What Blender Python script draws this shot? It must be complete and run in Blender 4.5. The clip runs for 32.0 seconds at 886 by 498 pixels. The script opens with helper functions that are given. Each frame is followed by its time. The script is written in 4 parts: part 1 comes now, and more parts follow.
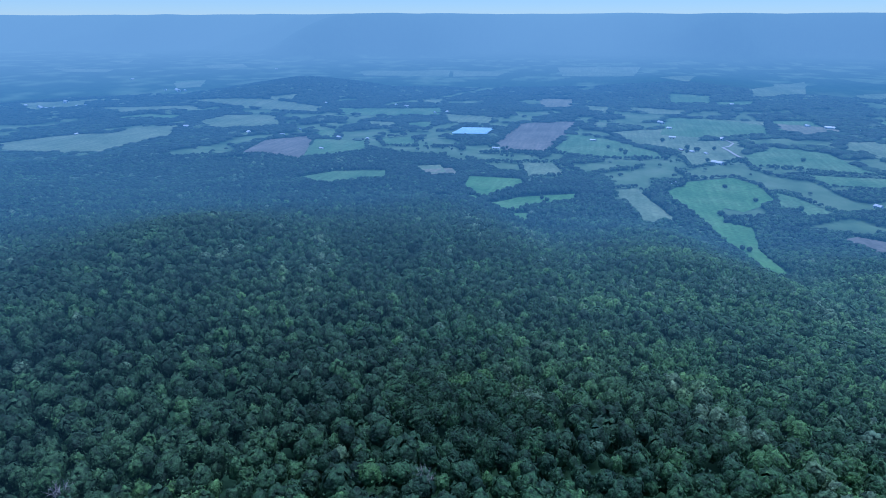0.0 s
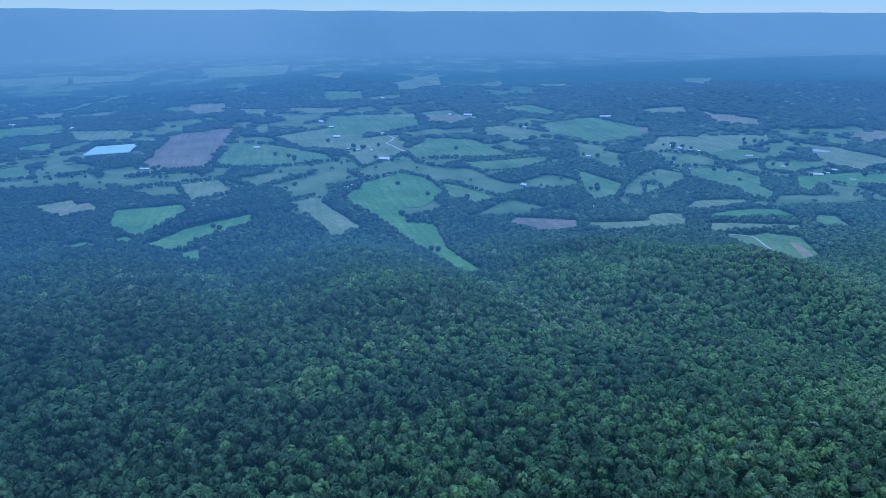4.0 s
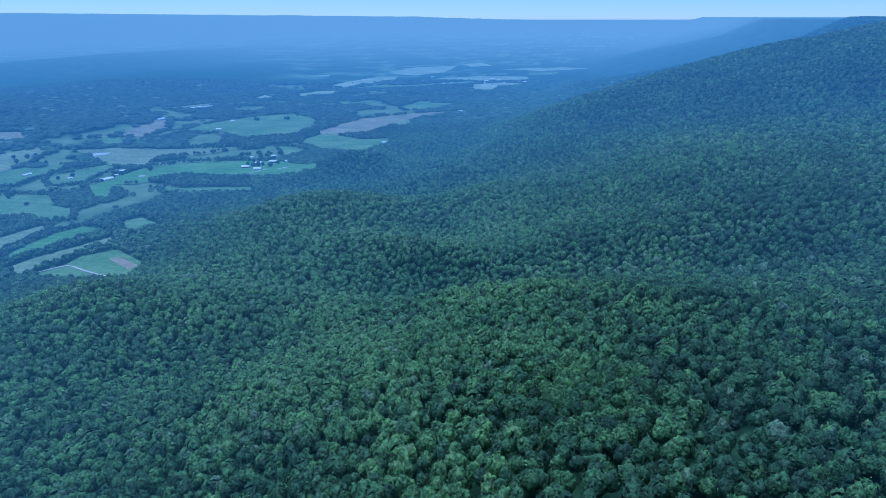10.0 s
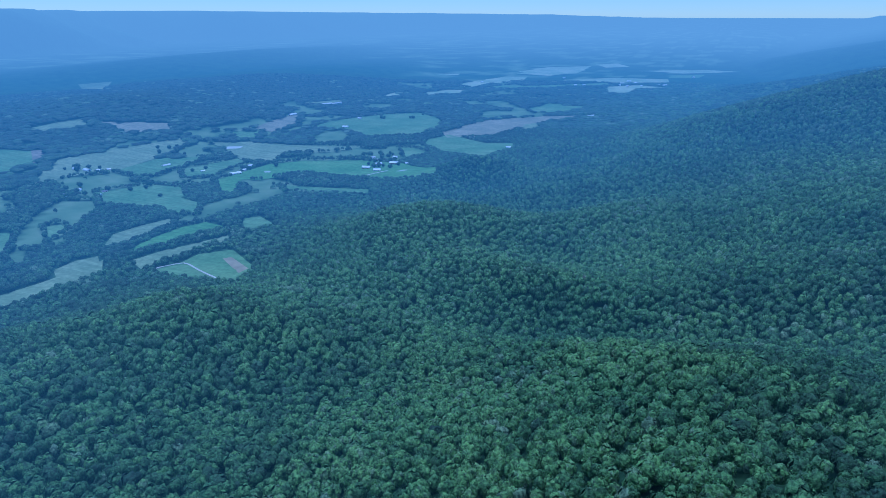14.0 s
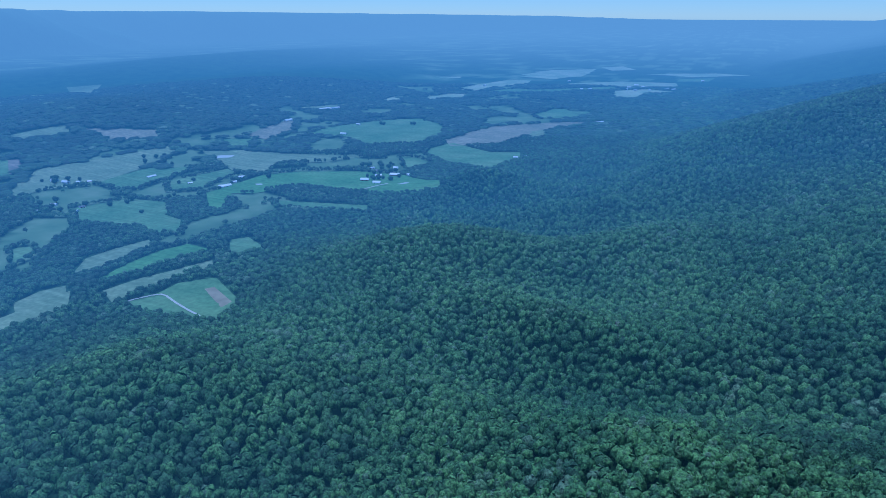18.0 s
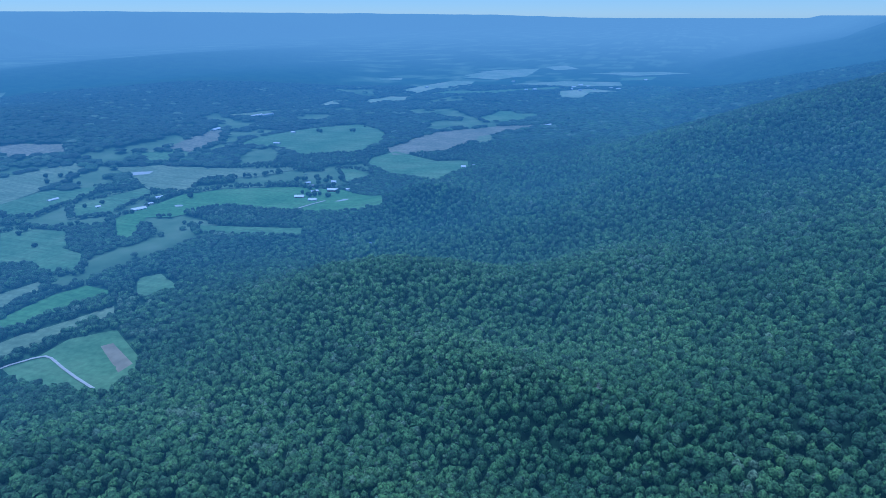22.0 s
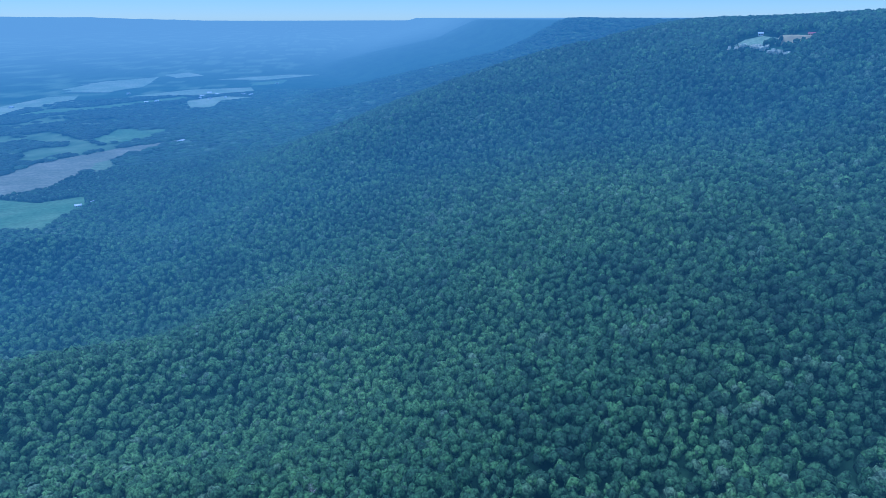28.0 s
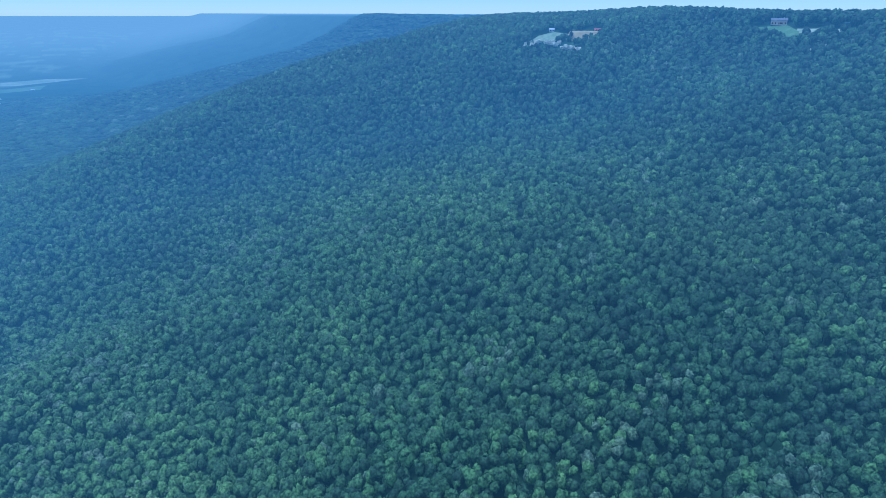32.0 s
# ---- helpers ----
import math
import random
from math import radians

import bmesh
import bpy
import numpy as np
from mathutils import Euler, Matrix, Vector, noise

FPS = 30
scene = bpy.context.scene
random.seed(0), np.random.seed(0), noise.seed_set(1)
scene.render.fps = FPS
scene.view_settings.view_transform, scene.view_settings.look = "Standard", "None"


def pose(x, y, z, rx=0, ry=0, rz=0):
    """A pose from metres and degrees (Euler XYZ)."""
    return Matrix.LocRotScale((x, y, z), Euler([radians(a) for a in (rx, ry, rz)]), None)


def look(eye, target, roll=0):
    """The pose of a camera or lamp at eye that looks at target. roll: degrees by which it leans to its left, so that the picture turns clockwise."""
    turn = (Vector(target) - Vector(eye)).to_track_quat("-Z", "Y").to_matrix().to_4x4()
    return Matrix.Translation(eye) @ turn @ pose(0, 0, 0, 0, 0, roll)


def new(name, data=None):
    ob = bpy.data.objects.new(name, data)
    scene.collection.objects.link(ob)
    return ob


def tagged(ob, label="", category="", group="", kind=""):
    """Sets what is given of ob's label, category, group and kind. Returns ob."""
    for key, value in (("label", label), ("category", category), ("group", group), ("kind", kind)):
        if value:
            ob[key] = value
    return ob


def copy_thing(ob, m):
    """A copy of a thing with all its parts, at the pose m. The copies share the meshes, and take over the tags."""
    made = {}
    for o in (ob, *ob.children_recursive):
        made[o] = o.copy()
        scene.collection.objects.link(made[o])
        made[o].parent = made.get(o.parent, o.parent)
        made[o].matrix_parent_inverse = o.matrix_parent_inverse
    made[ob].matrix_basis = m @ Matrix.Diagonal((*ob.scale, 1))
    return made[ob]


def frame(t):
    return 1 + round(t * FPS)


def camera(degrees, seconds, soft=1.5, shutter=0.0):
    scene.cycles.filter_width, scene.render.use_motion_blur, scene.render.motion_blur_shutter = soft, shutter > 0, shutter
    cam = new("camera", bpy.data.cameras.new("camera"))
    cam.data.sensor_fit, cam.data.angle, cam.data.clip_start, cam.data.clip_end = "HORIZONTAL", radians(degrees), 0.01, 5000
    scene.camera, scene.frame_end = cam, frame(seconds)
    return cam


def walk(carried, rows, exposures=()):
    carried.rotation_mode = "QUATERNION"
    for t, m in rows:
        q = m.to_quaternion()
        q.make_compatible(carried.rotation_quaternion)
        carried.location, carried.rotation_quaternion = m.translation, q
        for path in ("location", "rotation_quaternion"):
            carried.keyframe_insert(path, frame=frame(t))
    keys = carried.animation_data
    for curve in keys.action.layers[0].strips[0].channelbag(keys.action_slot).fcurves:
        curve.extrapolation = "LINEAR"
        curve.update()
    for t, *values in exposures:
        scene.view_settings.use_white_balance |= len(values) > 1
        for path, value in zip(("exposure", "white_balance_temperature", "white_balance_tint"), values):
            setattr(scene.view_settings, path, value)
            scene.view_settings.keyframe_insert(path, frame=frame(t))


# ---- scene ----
cam = camera(71.46, 32.0, 0.7)


def flown(x, y, z, turn, tilt, lean):
    """A pose from the place, the turn from north to the left, the tilt and the lean, in degrees."""
    return Matrix.Translation((x, y, z)) @ pose(0, 0, 0, 0, 0, turn) @ pose(0, 0, 0, 90 + tilt, 0, 0) @ pose(0, 0, 0, 0, 0, lean)


PATH = [
    (0.0, flown(156.41, -39.66, 314.41, 104.431, -20.431, -0.075)),
    (0.5, flown(142.43, -42.64, 314.56, 102.927, -20.470, -0.026)),
    (1.0, flown(128.27, -45.28, 314.79, 99.915, -20.486, -0.020)),
    (1.5, flown(114.08, -47.15, 315.04, 96.336, -20.503, -0.029)),
    (2.0, flown(99.67, -48.20, 315.24, 93.986, -20.515, 0.009)),
    (2.5, flown(85.68, -48.91, 315.52, 90.643, -20.588, 0.040)),
    (4.5, flown(38.61, -47.28, 318.94, 66.958, -20.720, 0.142)),
    (5.0, flown(32.16, -44.31, 319.10, 60.597, -20.704, 0.112)),
    (5.5, flown(26.28, -40.83, 319.15, 54.503, -20.654, 0.086)),
    (6.0, flown(21.33, -36.83, 319.07, 48.691, -20.595, 0.054)),
    (6.5, flown(16.77, -32.06, 318.88, 43.202, -20.579, 0.017)),
    (7.0, flown(12.58, -26.54, 318.61, 37.664, -20.543, -0.043)),
    (7.5, flown(8.77, -20.54, 318.32, 32.074, -20.544, -0.086)),
    (8.0, flown(5.46, -14.15, 318.11, 26.505, -20.555, -0.071)),
    (8.5, flown(2.53, -7.26, 318.01, 21.380, -20.560, -0.054)),
    (9.0, flown(0.00, -0.00, 318.03, 16.000, -20.537, -0.073)),
    (9.5, flown(-2.01, 7.78, 317.99, 13.087, -20.591, -0.046)),
    (10.0, flown(-3.95, 16.15, 317.99, 12.722, -20.607, -0.060)),
    (10.5, flown(-6.11, 24.87, 318.05, 12.624, -20.593, -0.097)),
    (11.0, flown(-8.44, 33.91, 318.26, 12.511, -20.615, -0.080)),
    (11.5, flown(-10.85, 43.57, 318.56, 12.885, -20.629, -0.042)),
    (12.0, flown(-13.58, 53.68, 318.93, 15.182, -20.642, 0.014)),
    (12.5, flown(-16.73, 63.94, 319.24, 17.475, -20.672, 0.072)),
    (13.0, flown(-20.27, 74.57, 319.54, 20.294, -20.710, 0.089)),
    (13.5, flown(-24.72, 85.32, 319.86, 22.822, -20.750, 0.043)),
    (14.0, flown(-29.26, 95.94, 320.19, 24.305, -20.806, 0.031)),
    (14.5, flown(-34.02, 106.37, 320.53, 24.280, -20.765, 0.088)),
    (16.5, flown(-63.64, 147.60, 321.08, 24.200, -20.737, 0.164)),
    (17.0, flown(-68.88, 157.61, 321.53, 24.141, -20.678, 0.217)),
    (17.5, flown(-73.82, 168.19, 322.06, 24.171, -20.716, 0.219)),
    (18.0, flown(-78.67, 179.51, 322.61, 24.196, -20.747, 0.174)),
    (18.5, flown(-83.62, 191.61, 323.11, 24.230, -20.813, 0.166)),
    (19.0, flown(-88.92, 204.35, 323.49, 24.268, -20.866, 0.138)),
    (19.5, flown(-94.26, 217.38, 323.75, 24.326, -20.907, 0.083)),
    (20.0, flown(-99.73, 230.52, 323.90, 24.362, -20.956, 0.035)),
    (20.5, flown(-105.16, 243.84, 324.03, 23.756, -20.943, 0.009)),
    (21.0, flown(-110.48, 257.35, 324.08, 22.590, -20.914, -0.031)),
    (21.5, flown(-115.27, 270.76, 323.99, 20.927, -20.889, -0.035)),
    (22.0, flown(-119.40, 283.57, 323.87, 19.023, -20.828, -0.050)),
    (22.5, flown(-122.81, 295.39, 323.78, 17.136, -20.783, -0.098)),
    (23.0, flown(-125.74, 306.23, 323.73, 15.553, -20.682, -0.140)),
    (23.5, flown(-128.26, 316.39, 323.63, 13.922, -20.640, -0.185)),
    (24.0, flown(-130.20, 325.96, 323.42, 11.243, -20.650, -0.145)),
    (24.5, flown(-131.59, 335.15, 323.20, 8.923, -20.629, -0.133)),
    (25.0, flown(-132.67, 344.26, 322.99, 6.835, -20.601, -0.129)),
    (25.5, flown(-133.29, 353.12, 322.72, 3.848, -20.584, -0.161)),
    (27.5, flown(-131.77, 388.70, 320.49, -10.070, -20.602, -0.109)),
    (28.0, flown(-130.01, 397.78, 320.01, -13.471, -20.597, -0.078)),
    (28.5, flown(-127.58, 406.76, 319.59, -16.155, -20.613, -0.019)),
    (29.0, flown(-124.68, 415.74, 319.25, -18.458, -20.611, 0.007)),
    (29.5, flown(-121.37, 424.74, 319.03, -20.129, -20.628, 0.000)),
    (30.0, flown(-117.64, 433.78, 318.93, -22.247, -20.638, -0.006)),
    (30.5, flown(-113.75, 443.03, 318.95, -23.961, -20.669, 0.027)),
    (31.0, flown(-109.66, 452.40, 319.07, -26.139, -20.728, 0.020)),
    (31.5, flown(-105.18, 461.70, 319.28, -28.487, -20.792, 0.018)),
    (32.0, flown(-100.37, 470.62, 319.51, -31.259, -20.913, 0.123)),
]
EXPOSURES = [(0.0, 0.74, 4400, 21), (6.0, 0.57, 4200, 19), (9.5, 0.74, 4110, 18), (13.0, 0.69, 4030, 17), (18.0, 0.55, 4050, 16), (25.0, 0.55, 4050, 16), (28.0, 0.7, 4070, 16), (32.0, 0.89, 4230, 14)]
walk(cam, PATH, EXPOSURES)

# ---- world, sun and exposure ----
SUN_UP, SUN_TURN = 78.0, -62.0
world = bpy.data.worlds.new("world")
scene.world = world
world.use_nodes = True
wn = world.node_tree
sky = wn.nodes.new("ShaderNodeTexSky")
sky.sky_type = 'NISHITA'
sky.sun_disc = False
sky.sun_elevation = radians(SUN_UP)
sky.sun_rotation = radians(SUN_TURN)
sky.altitude = 1800
sky.air_density, sky.dust_density, sky.ozone_density = 1.0, 0.2, 3.0
wn.nodes["Background"].inputs["Strength"].default_value = 0.053
tinge = wn.nodes.new("ShaderNodeMix")
tinge.data_type, tinge.blend_type = 'RGBA', 'MULTIPLY'
tinge.inputs[0].default_value, tinge.inputs[7].default_value = 1.0, (0.9, 0.98, 0.93, 1)
wn.links.new(sky.outputs[0], tinge.inputs[6])
wn.links.new(tinge.outputs[2], wn.nodes["Background"].inputs[0])
sun = new("sun", bpy.data.lights.new("sun", 'SUN'))
sun.data.energy, sun.data.angle, sun.data.color = 2.3, radians(55), (1.0, 0.96, 0.9)
su, st = radians(SUN_UP), radians(SUN_TURN)
sun.matrix_world = look((0, 0, 900), Vector((0, 0, 900)) - 100 * Vector((math.sin(st) * math.cos(su), math.cos(st) * math.cos(su), math.sin(su))))

# ---- the lie of the land ----
EYE = np.array((-60.0, 180.0, 319.0))
FAR, LIMIT = 2000.0, 4550.0


def squeezed(x, y, z):
    """Land past FAR metres is drawn in towards the place, along the line of sight, so that the far ridges keep their angles."""
    x, y, z = np.asarray(x, float), np.asarray(y, float), np.asarray(z, float)
    dx, dy = x - EYE[0], y - EYE[1]
    d = np.hypot(dx, dy) + 1e-9
    near = FAR + (LIMIT - FAR) * (1 - np.exp(-np.clip(d - FAR, 0, None) / (LIMIT - FAR)))
    k = np.where(d > FAR, near / d, 1.0)
    return EYE[0] + dx * k, EYE[1] + dy * k, EYE[2] + (z - EYE[2]) * k

HILLS = [  # centre, half-widths, turn and height of each spur, knoll and hollow
    (-350, -150, 260, 260, 0, 29.5),
    (-150, 750, 150, 150, 0, -19.9),
    (-550, 400, 110, 220, -8, 19.6),
    (300, 600, 220, 110, -8, -21.9),
    (0, 100, 110, 220, -8, 19.2),
    (450, 1250, 220, 110, -8, 24.0),
    (-250, 950, 90, 90, 0, -17.0),
    (-700, -450, 260, 260, 0, 13.6),
    (-300, 1450, 90, 90, 0, -39.0),
    (-200, 450, 90, 90, 0, -14.5),
    (0, 1400, 150, 150, 0, 14.3),
    (-500, 850, 90, 90, 0, 13.3),
    (-650, 650, 90, 90, 0, -9.1),
    (100, 1000, 90, 90, 0, 11.5),
    (-200, 1000, 90, 90, 0, -13.9),
    (-1100, -500, 260, 260, 0, 14.3),
    (-1100, 1250, 260, 260, 0, -12.6),
    (150, 500, 90, 90, 0, -13.3),
    (400, 750, 90, 90, 0, -10.2),
    (-500, 1450, 90, 90, 0, 10.1),
    (-500, 300, 90, 90, 0, 11.9),
    (-100, 650, 90, 90, 0, -14.8),
    (-200, 900, 110, 220, -8, -20.5),
    (-100, 1450, 110, 220, -8, 13.1),
    (-650, -300, 260, 260, 0, 18.7),
    (0, -150, 110, 220, -8, 15.4),
    (0, 300, 90, 90, 0, 12.1),
    (-1050, 250, 110, 220, -8, -10.1),
    (100, 800, 90, 90, 0, -7.5),
    (350, 1450, 90, 90, 0, -7.8),
]
KNOLLS = [  # the mountain's cape to the north, low wooded hills in the valley, and two dips that open the rim to the camera
    (400, 1600, 330, 240, -8, 98),
    (538, 1238, 40, 60, -42, -20),
    (632, 930, 34, 70, -30, -10),
    (-2050, 2500, 330, 1000, 4, 52),
    (-2450, -1400, 330, 210, 10, 60),
    (-1750, 1500, 260, 200, 0, 45),
    (-3300, 3600, 450, 1500, 8, 70),
    (-3000, 300, 500, 260, 0, 40),
]
SPURS = [  # the wooded spurs and hollows that step down to the valley floor
    (-78, 492, 62, 26, -25, 9),
    (60, 408, 90, 26, -18, 7),
    (-20, 604, 230, 36, -2, -27),
    (120, 540, 120, 26, 0, -10),
    (-215, 712, 120, 38, -24, 26),
    (-60, 800, 150, 30, 5, -8),
    (-335, 893, 125, 52, 24, 43),
    (-155, 965, 70, 50, 0, 26),
    (-360, 1010, 130, 40, 20, -12),
    (0, 1020, 110, 90, 0, -18),
    (-482, 1262, 72, 46, 5, 40),
    (-455, 478, 70, 45, -20, 22),
    (-300, 420, 50, 80, -20, -12),
    (-450, 60, 90, 55, 10, 16),
    (-290, -400, 90, 60, 20, 22),
    (-680, 45, 60, 50, 0, 17),
    (-765, 70, 50, 50, 0, -8),
    (-600, 370, 90, 35, 50, 17),
    (-680, -250, 70, 50, 0, 15),
    (-520, 195, 120, 30, 10, -14),
    (-560, -90, 110, 35, 15, -12),
]


def hill(x, y, cx, cy, sx, sy, turn, up):
    c, s = math.cos(radians(turn)), math.sin(radians(turn))
    a, b = (x - cx) * c + (y - cy) * s, -(x - cx) * s + (y - cy) * c
    return up * np.exp(-0.5 * ((a / sx) ** 2 + (b / sy) ** 2))


def smooth(a, b, v):
    t = np.clip((v - a) / (b - a), 0, 1)
    return t * t * (3 - 2 * t)


def wavy(x, y, size, seed):
    """A cheap smooth noise from -1 to 1."""
    r = np.random.RandomState(seed)
    out = 0
    for k in range(5):
        a, p, f = r.uniform(0, 6.283), r.uniform(0, 6.283), r.uniform(0.7, 1.6) * 6.283 / size
        out = out + np.sin((x * math.cos(a) + y * math.sin(a)) * f + p)
    return out / 3.2


def up_slope(x, y):
    """Metres up the mountain side from its foot."""
    return (x + 620 - 0.165 * (y - 100)) * 0.987


def land(x, y):
    """The height of the ground."""
    x, y = np.asarray(x, float), np.asarray(y, float)
    u = up_slope(x, y) + 20 * wavy(x, y, 520, 3) * smooth(300, 700, np.abs(y - 500))
    # capes and coves of the rim to the north
    u = u - 210 * hill(0, y, 0, 2300, 1, 300, 0, 1.0) + 60 * hill(0, y, 0, 2950, 1, 260, 0, 1.0) - 260 * hill(0, y, 0, 3700, 1, 380, 0, 1.0) + 150 * hill(0, y, 0, 5200, 1, 600, 0, 1.0)
    z = 0.2 * np.clip(u, 0, 850) + 0.42 * np.clip(u - 850, 0, 330)
    for h in HILLS + KNOLLS + SPURS:
        z = z + hill(x, y, *h)
    # the flat top of the mountain
    top = 304 + hill(x, y, 830, 960, 150, 270, -25, 13) + hill(x, y, 800, 1250, 90, 150, -25, 13) + 6 * wavy(x, y, 600, 5) + 10 * smooth(1500, 5000, y)
    z = np.where(z > top - 16, top - 16 * np.exp(-(np.clip(z - top + 16, 0, None)) / 16), z)
    # the far ridge across the valley, with its capes and coves
    w = -x - 5700 + 620 * wavy(0 * x, y, 3600, 11) + 240 * wavy(0 * x, y, 1300, 13) - 0.02 * np.clip(y, 0, None)
    rise = smooth(0, 1300, w + 140 * wavy(x, y, 1500, 12))
    z = z + (372 - 24 * smooth(8000, 30000, y) - 320 * smooth(22000, 84000, y)) * rise + 60 * wavy(x, y, 620, 17) * rise * (1 - rise) * 2 + 10 * wavy(x, y, 1400, 8) * smooth(-900, 0, w)
    z = z + 1.2 * wavy(x, y, 600, 9) * smooth(0, -300, u)
    return z

# ---- materials ----
def material(name):
    m = bpy.data.materials.new(name)
    m.use_nodes = True
    t = m.node_tree
    return m, t, t.nodes["Principled BSDF"], lambda kind, **k: node(t, kind, **k)


def node(t, kind, **values):
    n = t.nodes.new("ShaderNode" + kind)
    for key, value in values.items():
        n.inputs[key].default_value = value
    return n


def noise_ramp(t, scale, stops, detail=4.0, coord=None):
    """Noise in metres through a colour ramp."""
    tex = node(t, "TexNoise", Scale=scale, Detail=detail)
    if coord is None:
        coord = node(t, "NewGeometry").outputs["Position"]
    t.links.new(coord, tex.inputs["Vector"])
    ramp = node(t, "ValToRGB")
    ramp.color_ramp.elements[0].position, ramp.color_ramp.elements[0].color = stops[0][0], (*stops[0][1], 1)
    ramp.color_ramp.elements[1].position, ramp.color_ramp.elements[1].color = stops[-1][0], (*stops[-1][1], 1)
    for p, c in stops[1:-1]:
        ramp.color_ramp.elements.new(p).color = (*c, 1)
    t.links.new(tex.outputs["Fac"], ramp.inputs[0])
    return ramp.outputs[0]


def mixed(t, mode, fac, a, b):
    n = t.nodes.new("ShaderNodeMix")
    n.data_type, n.blend_type = 'RGBA', mode
    for sock, v in ((n.inputs[0], fac), (n.inputs[6], a), (n.inputs[7], b)):
        if isinstance(v, bpy.types.NodeSocket):
            t.links.new(v, sock)
        elif isinstance(v, tuple):
            sock.default_value = (*v, 1)
        else:
            sock.default_value = v
    return n.outputs[2]


def bumped(t, bsdf, scale, strength, distance, detail=3.0):
    tex = node(t, "TexNoise", Scale=scale, Detail=detail)
    t.links.new(node(t, "NewGeometry").outputs["Position"], tex.inputs["Vector"])
    b = node(t, "Bump", Strength=strength, Distance=distance)
    t.links.new(tex.outputs["Fac"], b.inputs["Height"])
    t.links.new(b.outputs[0], bsdf.inputs["Normal"])


# glow colours of the painted haze, by its strength
HAZE_GLOW = ((0.0, (0.07, 0.152, 0.2)), (0.2, (0.07, 0.15, 0.204)), (0.34, (0.064, 0.146, 0.232)), (0.6, (0.074, 0.162, 0.25)), (0.78, (0.12, 0.206, 0.266)), (0.92, (0.155, 0.24, 0.276)))


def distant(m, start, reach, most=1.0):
    """Paints haze: mixes bluish emission into a surface, near or far, growing with the way from the flight."""
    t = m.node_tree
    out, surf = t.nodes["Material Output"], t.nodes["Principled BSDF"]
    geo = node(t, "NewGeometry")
    # the way is told from a slant line that follows the camera's path, at y -40 to 470
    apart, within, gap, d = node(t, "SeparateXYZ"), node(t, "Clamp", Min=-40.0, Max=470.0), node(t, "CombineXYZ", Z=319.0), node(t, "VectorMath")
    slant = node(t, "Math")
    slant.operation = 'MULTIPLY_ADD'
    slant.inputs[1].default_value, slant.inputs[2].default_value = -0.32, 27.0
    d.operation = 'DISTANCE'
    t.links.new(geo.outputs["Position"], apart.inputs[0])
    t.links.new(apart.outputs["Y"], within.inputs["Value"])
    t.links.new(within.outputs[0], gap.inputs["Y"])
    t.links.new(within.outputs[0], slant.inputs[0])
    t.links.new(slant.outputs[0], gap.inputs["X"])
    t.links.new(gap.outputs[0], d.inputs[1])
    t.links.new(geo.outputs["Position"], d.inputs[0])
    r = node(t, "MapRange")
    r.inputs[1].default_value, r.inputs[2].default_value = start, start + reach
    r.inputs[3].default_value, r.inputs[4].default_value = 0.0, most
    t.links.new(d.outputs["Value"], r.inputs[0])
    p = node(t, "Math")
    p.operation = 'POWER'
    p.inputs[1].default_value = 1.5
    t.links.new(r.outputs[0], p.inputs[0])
    near_haze = node(t, "MapRange")
    near_haze.inputs[1].default_value, near_haze.inputs[2].default_value = start - 70, start + 560
    near_haze.inputs[3].default_value, near_haze.inputs[4].default_value = 0.0, 0.29
    t.links.new(d.outputs["Value"], near_haze.inputs[0])
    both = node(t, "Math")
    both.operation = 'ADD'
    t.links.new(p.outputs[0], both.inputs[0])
    t.links.new(near_haze.outputs[0], both.inputs[1])
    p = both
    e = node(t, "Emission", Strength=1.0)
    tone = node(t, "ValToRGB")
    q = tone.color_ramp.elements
    q[0].position, q[0].color, q[1].position, q[1].color = HAZE_GLOW[0][0], (*HAZE_GLOW[0][1], 1), HAZE_GLOW[-1][0], (*HAZE_GLOW[-1][1], 1)
    for at, c in HAZE_GLOW[1:-1]:
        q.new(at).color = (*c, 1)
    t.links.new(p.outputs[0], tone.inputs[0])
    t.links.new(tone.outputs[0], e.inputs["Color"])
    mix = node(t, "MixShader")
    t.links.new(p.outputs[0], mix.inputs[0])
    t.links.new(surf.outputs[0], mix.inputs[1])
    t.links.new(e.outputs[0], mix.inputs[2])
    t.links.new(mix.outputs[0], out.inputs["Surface"])


